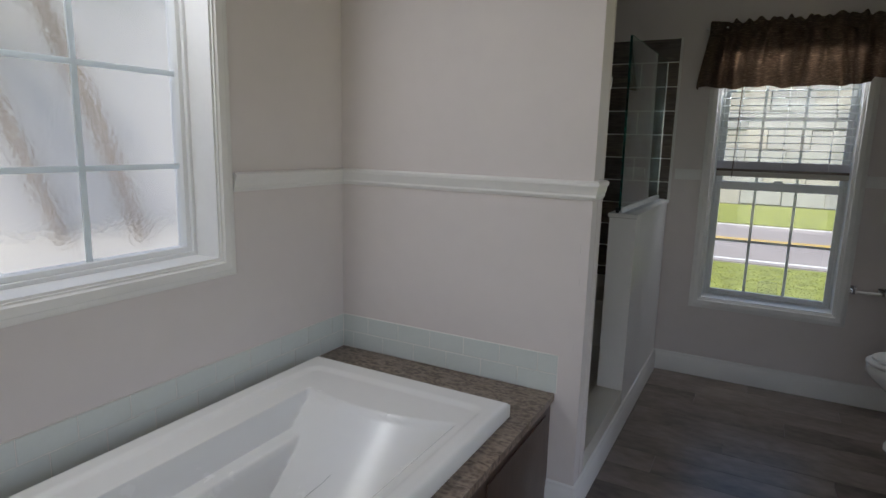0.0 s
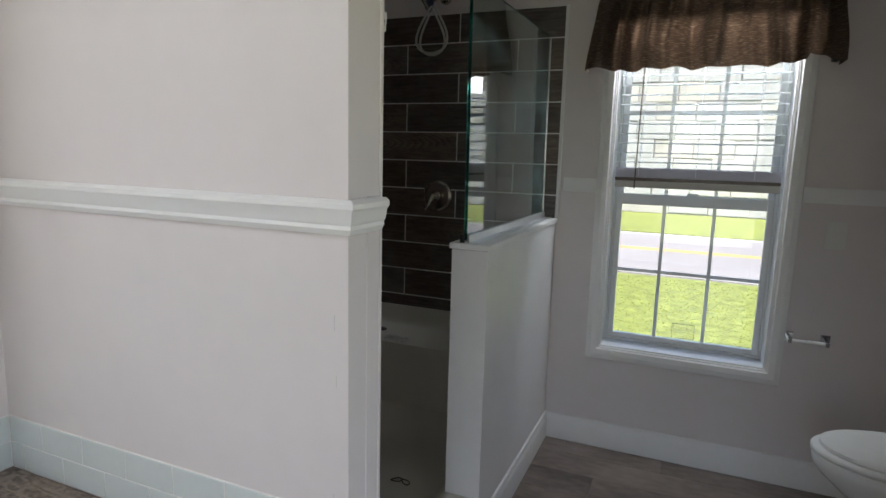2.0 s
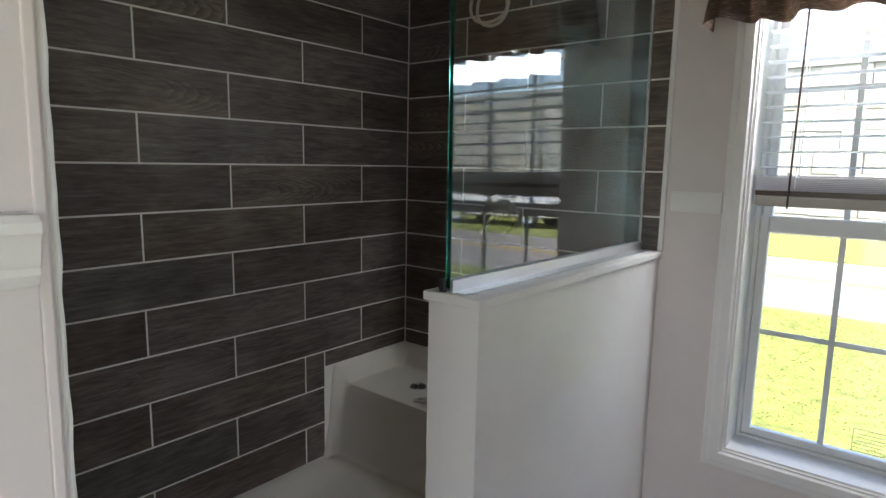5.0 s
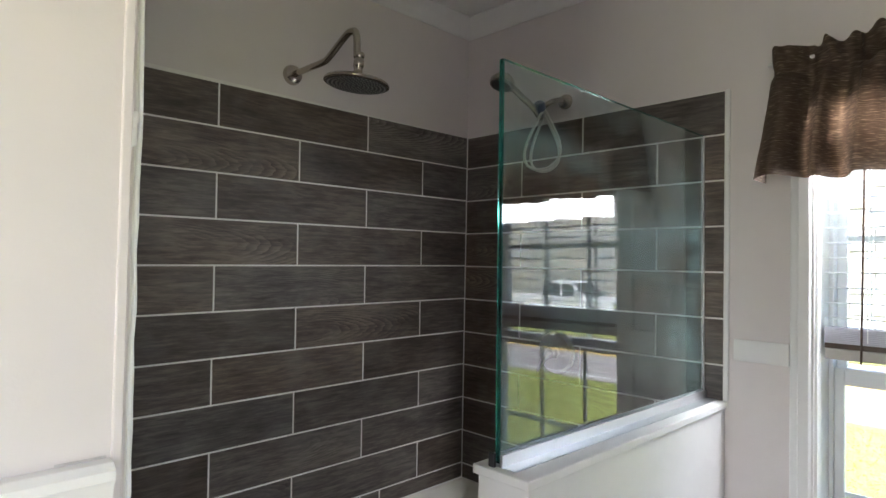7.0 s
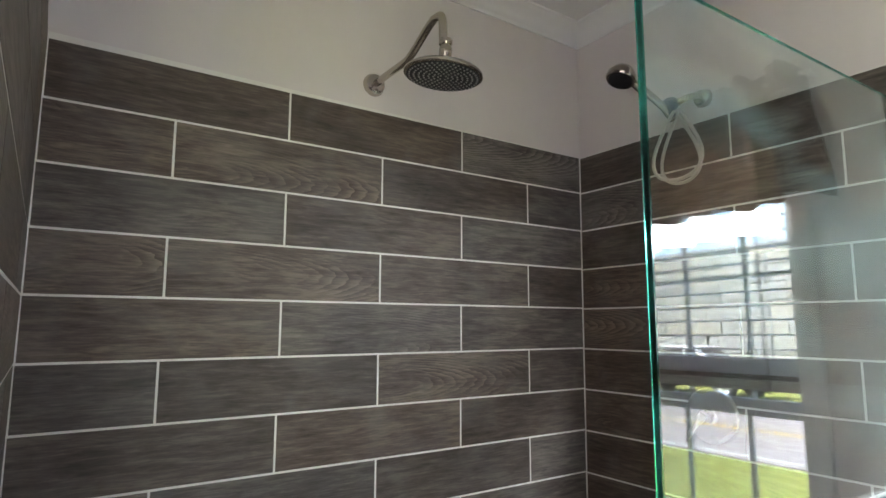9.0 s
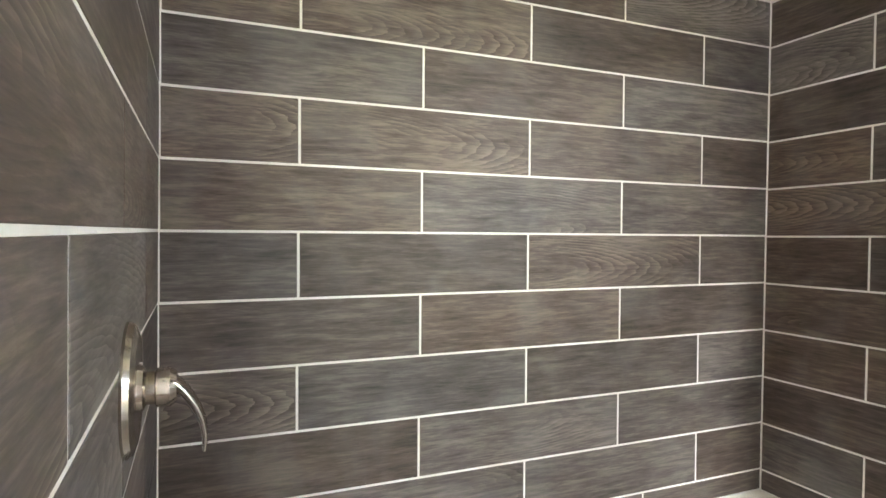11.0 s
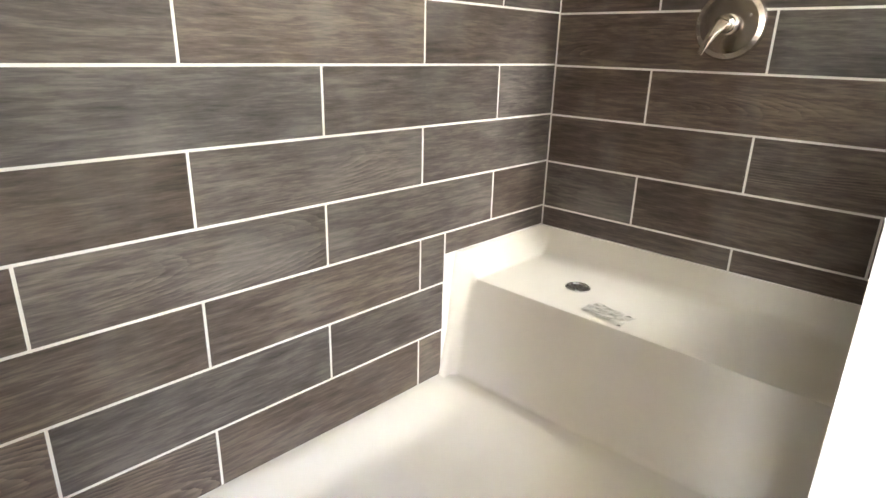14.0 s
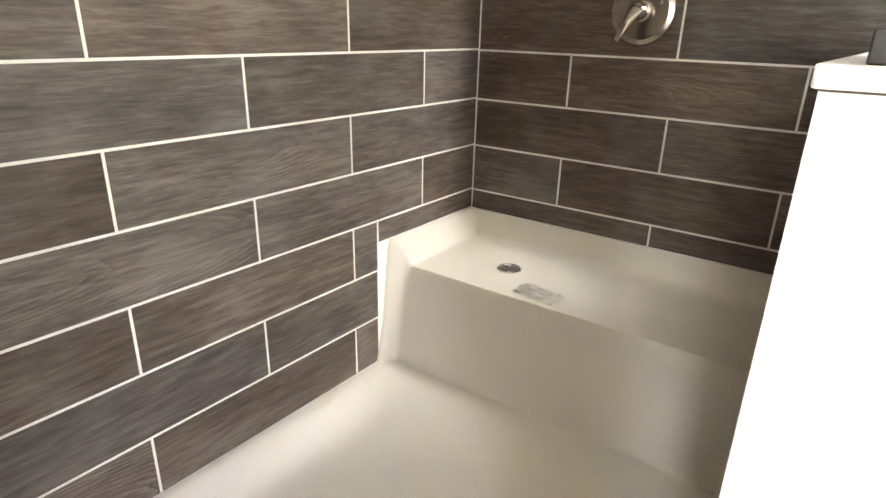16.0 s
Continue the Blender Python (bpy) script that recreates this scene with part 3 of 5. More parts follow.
# ---- half wall cap and glass ----
cap = tagged(mesh_object("half_wall_cap", boxes((HX0 - 0.006, HX1 + 0.010, HY - 0.014, YN, 1.130, 1.151), bevel=0.003), M_TRIM), "white painted cap board on the half wall", "trim", kind="structure")

part("seam", boxes((HX0 - 0.002, HX1 + 0.0015, HY - 0.0012, HY + 0.002, 1.1275, 1.1297)), M_SCUFF0, half_wall, "dark seam under the cap")

screen = thing("shower_screen", "clear glass shower screen with green edges and dried smears", "shower screen", (-0.348, 3.88, 1.152))
pane = part("pane", boxes((-0.3525, -0.3435, 3.378, 4.392, 1.160, 2.015)), M_SHOWER, screen)
pane.visible_shadow = False
ed = part("edge", boxes((-0.3535, -0.3425, 3.3745, 3.3785, 1.160, 2.0165), (-0.3535, -0.3425, 3.3785, 4.392, 2.0148, 2.0168)), M_EDGE, screen, "green polished glass edge")
ed.visible_shadow = False
part("bottom_channel", boxes((-0.362, -0.3545, 3.375, 4.396, 1.151, 1.178), (-0.3415, -0.334, 3.375, 4.396, 1.151, 1.178), (-0.362, -0.300, 3.375, 4.396, 1.1512, 1.1535), bevel=0.0006), M_ALU, screen, "brushed aluminium channel")
part("wall_channel", boxes((-0.3548, -0.3530, 4.389, 4.398, 1.178, 2.012), (-0.3430, -0.3412, 4.389, 4.398, 1.178, 2.012)), M_ALU, screen, "brushed aluminium channel")
# the screen stands a little askew on the half wall
screen.location.x += 0.0088
screen.rotation_euler = (0, radians(-0.45), radians(-1.0))
part("end_cap", boxes((-0.366, -0.350, 3.366, 3.3742, 1.151, 1.180), bevel=0.002), M_DARK, screen, "black rubber end piece")

M_SCUFF = material("grey_scuff", (0.57, 0.54, 0.52), 0.9, vary=0.2, scale=60)
for x, z, h in ((-0.296, 1.085, 0.034), (-0.292, 0.962, 0.026), (-0.300, 0.700, 0.018)):
    part("scuff", boxes((x, x + 0.0014, YP0 - 0.0004, YP0 + 0.001, z, z + h)), M_SCUFF, wall_partition, "grey scuff in the paint")
part("crack", boxes((XP - 0.001, XP + 0.0009, YP0 + 0.070, YP0 + 0.118, RAIL_Z1 + 0.0005, RAIL_Z1 + 0.003)), M_SCUFF, wall_partition, "dark crack above the rail")
part("crack", boxes((XP - 0.001, XP + 0.0009, YP0 + 0.004, YP0 + 0.050, RAIL_Z0 - 0.003, RAIL_Z0 - 0.0005)), M_SCUFF, wall_partition, "dark crack below the rail")

rc = random.Random(21)
bm = bmesh.new()
tube(bm, [(XP - 0.0285 + rc.uniform(-0.0012, 0.0012), YP1 + 0.0045 + rc.uniform(-0.0012, 0.0012), 0.22 + 0.035 * i) for i in range(55)], 0.0032, 7, 2)
part("filler_bead", bm, M_TRIM, wall_partition, "uneven white filler bead", 60)
for zc, hh_, w_ in ((1.72, 0.040, 0.006),):
    bm = bmesh.new()
    n_ = 7
    edge = [(bm.verts.new((XP + 0.0030 + 0.001 * math.sin(2.4 * i / n_), YP1 - 0.012, zc - hh_ / 2 + hh_ * i / n_)), bm.verts.new((XP + 0.0036 + 0.003 * math.sin(2.4 * i / n_), YP1 - 0.012 + w_ * (0.55 + 0.45 * rc.random()), zc - hh_ / 2 + hh_ * i / n_ + rc.uniform(-0.002, 0.002)))) for i in range(n_ + 1)]
    for p, q in zip(edge, edge[1:]):
        bm.faces.new((p[0], p[1], q[1], q[0]))
    bmesh.ops.solidify(bm, geom=bm.faces[:], thickness=0.0010)
    part("paint_flake", bm, M_TRIM, wall_partition, "curled white paint flake")

# ---- windows ----
CASING = [(0, 0), (0.062, 0), (0.062, 0.010), (0.056, 0.014), (0.044, 0.014), (0.038, 0.018), (0.012, 0.016), (0.006, 0.010), (0, 0.010)]


def casing(bm, to_world, u0, u1, z0, z1):
    """A mitred picture-frame casing round an opening; to_world takes (along, height, out)."""
    corners = [(u0, z0, -1, -1), (u1, z0, 1, -1), (u1, z1, 1, 1), (u0, z1, -1, 1)]
    loops = [[bm.verts.new(to_world(u + su * w, z + sz * w, o)) for w, o in CASING] for u, z, su, sz in corners]
    n = len(CASING)
    for i in range(4):
        a, b = loops[i], loops[(i + 1) % 4]
        for k in range(n):
            bm.faces.new((a[k], a[(k + 1) % n], b[(k + 1) % n], b[k]))
    return bm


# north window: single-hung, white vinyl, grilles between the panes
x0, x1, z0, z1 = W2
win2 = thing("window_2", "white vinyl single-hung window with grilles overlooking a road", "window", ((x0 + x1) / 2, YN, z0))
win2["kind"] = "structure"
part("casing", casing(bmesh.new(), lambda u, z, o: Vector((u, YN - o, z)), x0, x1, z0, z1), M_TRIM, win2, "white painted casing", 35)
part("jamb", boxes((x0, x0 + 0.008, YN - 0.002, YN + 0.15, z0, z1), (x1 - 0.008, x1, YN - 0.002, YN + 0.15, z0, z1), (x0 + 0.008, x1 - 0.008, YN - 0.002, YN + 0.15, z1 - 0.008, z1)), M_TRIM, win2)
part("window_sill", boxes((x0 + 0.008, x1 - 0.008, YN - 0.002, YN + 0.15, z0, z0 + 0.008)), M_TRIM, win2)
ZM = 1.262
fw = 0.012
WY = YN + 0.128
part("window_frame", boxes((x0 + 0.008, x0 + 0.008 + fw, WY, WY + 0.075, z0 + 0.008, z1 - 0.008), (x1 - 0.008 - fw, x1 - 0.008, WY, WY + 0.075, z0 + 0.008, z1 - 0.008),
     (x0 + 0.02, x1 - 0.02, WY, WY + 0.075, z0 + 0.008, z0 + 0.018), (x0 + 0.02, x1 - 0.02, WY, WY + 0.075, z1 - 0.03, z1 - 0.008), bevel=0.002), M_VINYL, win2)


def sash(name, y, zb, zt, parent, top_rail):
    a, b = x0 + 0.0205, x1 - 0.0205
    w, wb = 0.026, 0.024
    s = part(name, boxes((a, a + w, y, y + 0.028, zb, zt), (b - w, b, y, y + 0.028, zb, zt), (a + w, b - w, y, y + 0.028, zb, zb + wb), (a + w, b - w, y, y + 0.028, zt - top_rail, zt), bevel=0.003), M_VINYL, parent)
    ga, gb, gz0, gz1 = a + w, b - w, zb + wb, zt - top_rail
    g = part("grille", boxes((ga + (gb - ga) * 0.312 - 0.008, ga + (gb - ga) * 0.312 + 0.008, y + 0.011, y + 0.017, gz0, gz1), (ga + (gb - ga) * 0.660 - 0.008, ga + (gb - ga) * 0.660 + 0.008, y + 0.0112, y + 0.0168, gz0, gz1),
             (ga, gb, y + 0.0114, y + 0.0166, (gz0 + gz1) / 2 - 0.008, (gz0 + gz1) / 2 + 0.008)), M_VINYL, s)
    p = part("pane", boxes((ga - 0.004, gb + 0.004, y + 0.0035, y + 0.0065, gz0 - 0.004, gz1 + 0.004)), M_GLASS, s)
    p.visible_shadow = False
    return s


low = sash("lower_sash", WY + 0.010, z0 + 0.0185, ZM + 0.02, win2, 0.052)
sash("upper_sash", WY + 0.042, ZM - 0.012, z1 - 0.031, win2, 0.03)
part("sash_lock", boxes((0.33, 0.38, WY + 0.014, WY + 0.036, ZM + 0.02, ZM + 0.032), bevel=0.003), M_VINYL, low)
part("sticker", boxes((0.315, 0.42, WY + 0.0120, WY + 0.0127, 0.582, 0.584), (0.315, 0.42, WY + 0.0120, WY + 0.0127, 0.652, 0.654), (0.315, 0.317, WY + 0.0120, WY + 0.0127, 0.582, 0.654), (0.418, 0.42, WY + 0.0120, WY + 0.0127, 0.582, 0.654),
     *[(0.325, 0.41, WY + 0.0120, WY + 0.0126, 0.594 + 0.011 * i, 0.5952 + 0.011 * i) for i in range(5)]), M_PLASTIC, low, "clear maker's sticker with faint lines")

# west window: fixed, obscure glass
y0, y1, wz0, wz1 = W1
win1 = thing("window_1", "white vinyl window with obscure textured glass and grilles", "window", (XW, (y0 + y1) / 2, wz0))
win1["kind"] = "structure"
part("casing", casing(bmesh.new(), lambda u, z, o: Vector((XW + o, u, z)), y0, y1, wz0, wz1), M_TRIM, win1, "white painted casing", 35)
part("jamb", boxes((XW + 0.002, XW - 0.15, y0, y0 + 0.008, wz0, wz1), (XW + 0.002, XW - 0.15, y1 - 0.008, y1, wz0, wz1), (XW + 0.002, XW - 0.15, y0 + 0.008, y1 - 0.008, wz0, wz0 + 0.008), (XW + 0.002, XW - 0.15, y0 + 0.008, y1 - 0.008, wz1 - 0.008, wz1)), M_TRIM, win1)
fr = []
for k, (d0, d1, w0, w1) in enumerate(((0.112, 0.185, 0.008, 0.022), (0.125, 0.175, 0.022, 0.040))):
    a, b, c, d = y0 + w0, y1 - w0, wz0 + w0, wz1 - w0
    w = w1 - w0
    fr += [(XW - d0, XW - d1, a, a + w, c, d), (XW - d0, XW - d1, b - w, b, c, d), (XW - d0, XW - d1, a + w, b - w, c, c + w), (XW - d0, XW - d1, a + w, b - w, d - w, d)]
part("window_frame", boxes(*fr, bevel=0.002), M_VINYL, win1)
ga, gb, gc, gd = y0 + 0.040, y1 - 0.040, wz0 + 0.040, wz1 - 0.040
gl = []
for i in (1, 2):
    y = gb - 0.345 * i
    gl.append((XW - 0.144, XW - 0.151, y - 0.009, y + 0.009, gc, gd))
for z in (1.378, 1.697, 2.015):
    gl.append((XW - 0.1445, XW - 0.1505, ga, gb, z - 0.009, z + 0.009))
part("grille", boxes(*gl), M_GRILLE, win1, "white grille between the panes")
p = part("pane", boxes((XW - 0.155, XW - 0.159, ga - 0.004, gb + 0.004, gc - 0.004, gd + 0.004)), M_OBSC, win1, "hammered obscure glass pane")
p.visible_shadow = False

# south window: added, out of view, for fill light; closes the room behind
added_win3 = thing("added_window_3", "added unseen white framed opening in the wall behind", "window", ((W3[0] + W3[1]) / 2, YS, W3[2]))
added_win3["kind"] = "structure"
part("casing", casing(bmesh.new(), lambda u, z, o: Vector((u, YS + o, z)), *W3), M_TRIM, added_win3, "", 35)

DECK_Z = 0.510


def slab_mesh(name, length, height, depth, inset, mat):
    """A thin piece with eased edges, its face towards -y, centred on its own middle."""
    me = bpy.data.meshes.new(name)
    a, b = length / 2, height / 2
    v = [(sx * a, 0, sz * b) for sx, sz in ((-1, -1), (1, -1), (1, 1), (-1, 1))]
    v += [(x, -(depth - inset), z) for x, _, z in v[:4]]
    v += [(sx * (a - inset), -depth, sz * (b - inset)) for sx, sz in ((-1, -1), (1, -1), (1, 1), (-1, 1))]
    f = [(8, 9, 10, 11)]
    for k in (0, 4):
        f += [(k + i, k + (i + 1) % 4, k + 4 + (i + 1) % 4, k + 4 + i) for i in range(4)]
    me.from_pydata(v, [], f)
    me.materials.append(mat)
    return me


def piece(name, cache, length, height, depth, inset, mat, m, parent):
    key = (round(length, 3), round(height, 3))
    if key not in cache:
        cache[key] = slab_mesh(name, length, height, depth, inset, mat)
    ob = new(name, cache[key])
    ob.parent, ob.matrix_basis = parent, m
    return ob


# ---- tub ----
def smooth01(t):
    t = min(max(t, 0.0), 1.0)
    return t * t * (3 - 2 * t)


def rounded_inside(x, y, x0, x1, y0, y1, r):
    """How far a point lies inside a rounded rectangle (negative outside)."""
    cx, cy, hx, hy = (x0 + x1) / 2, (y0 + y1) / 2, (x1 - x0) / 2 - r, (y1 - y0) / 2 - r
    qx, qy = abs(x - cx) - hx, abs(y - cy) - hy
    return r - (math.hypot(max(qx, 0), max(qy, 0)) + min(max(qx, qy), 0))


TX0, TX1, TY0, TY1, RIM_Z = -1.335, -0.436, 0.62, 2.205, 0.567


def soft_min(a, b, k=0.012):
    h = min(max(0.5 + 0.5 * (b - a) / k, 0.0), 1.0)
    return b + (a - b) * h - k * h * (1 - h)


def tub_height(x, y):
    z = RIM_Z
    # shallow dished rim
    d = rounded_inside(x, y, TX0 + 0.060, TX1 - 0.050, TY0 + 0.07, TY1 - 0.085, 0.06)
    z -= 0.010 * smooth01(d / 0.03)
    # arm rests along both sides, then the deep well; a long flat sloping back at the far end
    side = min(x - (TX0 + 0.185), (TX1 - 0.100) - x)
    arm = 0.10 * smooth01(side / 0.030) + 0.29 * smooth01((side - 0.085) / 0.075)
    back = (TY1 - 0.300) - y + 0.05 * ((x - (TX0 + TX1) / 2) / 0.3) ** 2
    slope = 0.014 * smooth01(back / 0.012) + max(back, 0.0) * 0.70
    foot = 0.40 * smooth01((y - (TY0 + 0.15)) / 0.12)
    z -= max(0.0, soft_min(soft_min(arm, slope), soft_min(foot, 0.385)))
    # the outer edge rolls over
    e = min(x - TX0, TX1 - x, y - TY0, TY1 - y)
    z -= 0.012 * (1 - min(e / 0.016, 1.0)) ** 2
    return z


def tub_mesh():
    bm = bmesh.new()
    nx, ny = 130, 200
    grid = [[bm.verts.new((TX0 + (TX1 - TX0) * i / nx, TY0 + (TY1 - TY0) * j / ny, tub_height(TX0 + (TX1 - TX0) * i / nx, TY0 + (TY1 - TY0) * j / ny))) for i in range(nx + 1)] for j in range(ny + 1)]
    for j in range(ny):
        for i in range(nx):
            bm.faces.new((grid[j][i], grid[j][i + 1], grid[j + 1][i + 1], grid[j + 1][i]))
    ring = [grid[0][i] for i in range(nx)] + [grid[j][nx] for j in range(ny)] + [grid[ny][i] for i in range(nx, 0, -1)] + [grid[j][0] for j in range(ny, 0, -1)]
    low = [bm.verts.new((v.co.x, v.co.y, DECK_Z + 0.001)) for v in ring]
    n = len(ring)
    for i in range(n):
        bm.faces.new((ring[i], low[i], low[(i + 1) % n], ring[(i + 1) % n]))
    return bm


tub = thing("bathtub", "white acrylic drop-in bathtub with a sloping back", "bathtub", (-0.88, 1.41, DECK_Z))
part("shell", tub_mesh(), M_TUB, tub, "", 60)
part("overflow_plate", lathe(bmesh.new(), [(0.034, 0), (0.034, 0.004), (0.028, 0.008), (0.001, 0.009)], pose(-0.885, 0.872, 0.40, -90, 0, 0)), M_CHROME, tub, "chrome overflow plate", 40)

hair = tagged(mesh_object("hair", tube(bmesh.new(), [(-0.905 + 0.012 * i, 1.62 + 0.022 * i + 0.004 * math.sin(i * 1.7), tub_height(-0.905 + 0.012 * i, 1.62 + 0.022 * i + 0.004 * math.sin(i * 1.7)) + 0.0008) for i in range(5)], 0.0005, 6), M_DARK), "dark hair lying on the sloping tub back", "hair")

deck = thing("tub_deck", "brown stone-look laminate tub deck with a dark wood apron", "tub deck", (-0.88, 1.45, 0))
part("deck_top", boxes((TX1 - 0.03, -0.360, 0.55, YP0 - 0.006, DECK_Z - 0.03, DECK_Z)), M_DECK, deck, "brown speckled laminate")
part("deck_end", boxes((XW + 0.006, TX1 - 0.03, TY1 - 0.03, YP0 - 0.006, DECK_Z - 0.03, DECK_Z)), M_DECK, deck, "brown speckled laminate")
part("deck_back", boxes((XW + 0.006, TX0 + 0.03, 0.55, TY1 - 0.03, DECK_Z - 0.03, DECK_Z)), M_DECK, deck, "brown speckled laminate")
part("deck_foot", boxes((TX0 + 0.03, TX1 - 0.03, 0.55, TY0 + 0.03, DECK_Z - 0.03, DECK_Z)), M_DECK, deck, "brown speckled laminate")
apron = part("apron", boxes((-0.392, -0.374, 0.56, YP0 - 0.003, 0.0, DECK_Z - 0.031)), M_WOOD, deck, "dark stained wood panel")
for y in (0.60, 1.235, 1.87):
    part("apron_panel", boxes((-0.3738, -0.368, y, y + 0.56, 0.07, 0.44), bevel=0.004), M_WOOD, apron)

# ---- shower pan ----
def pan_height(x, y):
    """Cream one-piece pan: sloping floor, moulded seat at the north end, coved edges."""
    fl = 0.158 - 0.012 * smooth01((-0.45 - x) / 0.9)
    seat = 0.517
    # coves against the walls; the seat's front swings forward to the tile edge at the west wall
    dw = x - (XW + 0.0045)
    dn = YN - 0.0045 - y
    dp = y - (YP1 + 0.0045)
    s = smooth01((y - 3.955 + 0.036 * (1 - smooth01(dw / 0.045))) / 0.050)
    z = fl + 0.070 * smooth01((y - 3.60) / 0.37) ** 2.6
    z += (0.2135 - z) * (1 - smooth01((dw - 0.006) / 0.16)) ** 1.7
    rim = seat + (0.597 - seat) * (1 - min(max((dw - 0.012) / 0.044, 0.0), 1.0))
    z = z + (rim - z) * s
    z = max(z, z + (0.597 - z) * (1 - min(max((dn - 0.010) / 0.045, 0.0), 1.0)))
    z = max(z, z + (0.2135 - z) * (1 - smooth01((dp - 0.006) / 0.055)) ** 1.6)
    # threshold at the entrance and upstand along the half wall
    if y < HY - 0.002:
        t = smooth01((x + 0.455) / 0.06)
        z = max(z, fl + (0.212 - fl) * t)
    else:
        di = HX0 - 0.002 - x
        top_i = 0.2135 if y < 3.93 else 0.597
        z = max(z, z + (top_i - z) * (1 - smooth01((di - 0.006) / 0.055)) ** 1.6)
    return z


def pan_mesh():
    bm = bmesh.new()
    def lines(a, b, step, tight):
        v = [a]
        while v[-1] < b - 1e-6:
            s = step
            for lo, hi, f in tight:
                if lo <= v[-1] < hi:
                    s = f
            v.append(min(v[-1] + s, b))
        return v
    xa = XW + 0.004
    xs_in = lines(xa, HX0 - 0.002, 0.03, [(xa, xa + 0.18, 0.005), (-0.48, HX0, 0.006)])
    xs_th = lines(HX0 - 0.002, HX1 - 0.001, 0.02, [])
    ys = lines(YP1 + 0.004, HY - 0.003, 0.03, [(YP1, YP1 + 0.08, 0.005)]) + lines(HY, YN - 0.004, 0.03, [(3.91, 4.02, 0.0045), (4.33, YN, 0.005)])
    cols = xs_in + xs_th[1:]
    split = len(xs_in) - 1
    grid = {}
    for j, y in enumerate(ys):
        for i, x in enumerate(cols):
            if i <= split or y < HY - 0.001:
                grid[i, j] = bm.verts.new((x, y, pan_height(x, y)))
    for j in range(len(ys) - 1):
        for i in range(len(cols) - 1):
            q = [(i, j), (i + 1, j), (i + 1, j + 1), (i, j + 1)]
            if all(k in grid for k in q):
                bm.faces.new([grid[k] for k in q])
    # front of the threshold
    jn = [j for j, y in enumerate(ys) if y < HY - 0.001]
    i = len(cols) - 1
    low = [bm.verts.new((cols[i], ys[j], 0.005)) for j in jn]
    for a, b in zip(jn, jn[1:]):
        bm.faces.new((grid[i, a], grid[i, b], low[b], low[a]))
    return bm


pan = thing("shower_pan", "cream acrylic shower pan with a moulded seat", "shower pan", (-0.9, 3.5, 0))
part("shell", pan_mesh(), M_PAN, pan, "", 50)
drain = part("seat_drain", lathe(bmesh.new(), [(0.036, -0.002), (0.036, 0.003), (0.031, 0.006), (0.026, 0.006), (0.024, 0.003), (0.001, 0.003)], pose(-1.120, 4.165, 0.518)), M_CHROME, pan, "chrome drain cover", 30)
bm = bmesh.new()
for k in range(8):
    a = k * math.pi / 4
    lathe(bm, [(0.0032, 0), (0.0032, 0.0006), (0.0005, 0.0007)], pose(-1.120 + 0.016 * math.cos(a), 4.165 + 0.016 * math.sin(a), 0.5212), 10)
part("drain_hole", bm, M_DARK, drain)

packet = tagged(mesh_object("packet", bmesh.new(), M_PAPER), "crumpled clear plastic packet lying on the shower seat", "packet")
bm = bmesh.new()
g = [[bm.verts.new((-0.130 / 2 + 0.13 * i / 12 + 0.006 * noise.noise((i * 0.7, j * 0.5, 3)), -0.035 + 0.07 * j / 8 + 0.010 * noise.noise((i * 0.4, j * 0.8, 9)), 0.0035 + 0.010 * abs(noise.noise((i * 0.45, j * 0.6, 1))))) for i in range(13)] for j in range(9)]
for j in range(8):
    for i in range(12):
        bm.faces.new((g[j][i], g[j][i + 1], g[j + 1][i + 1], g[j + 1][i]))
bmesh.ops.solidify(bm, geom=bm.faces[:], thickness=0.0012)
bm.to_mesh(packet.data); bm.free()
packet.matrix_world = pose(-0.968, 4.062, 0.5165, 0, 0, -12)

# a twisted dark hair tie left on the pan floor
bx, by_ = -0.615, 3.437
bm = bmesh.new()
for cx_, turn_ in ((-0.020, 0.5), (0.022, -0.6)):
    ring = []
    for k in range(15):
        a = 2 * math.pi * k / 14
        px_, py_ = 0.022 * math.cos(a), 0.012 * math.sin(a)
        ring.append((bx + cx_ + px_ * math.cos(turn_) - py_ * math.sin(turn_), by_ + px_ * math.sin(turn_) + py_ * math.cos(turn_), pan_height(bx + cx_, by_) + 0.0035 + 0.002 * math.sin(2 * a)))
    tube(bm, ring, 0.0022, 7, 3)
tagged(mesh_object("hair_tie", bm, M_SCRAP, 60), "twisted dark brown hair tie lying in the shower pan", "hair tie")

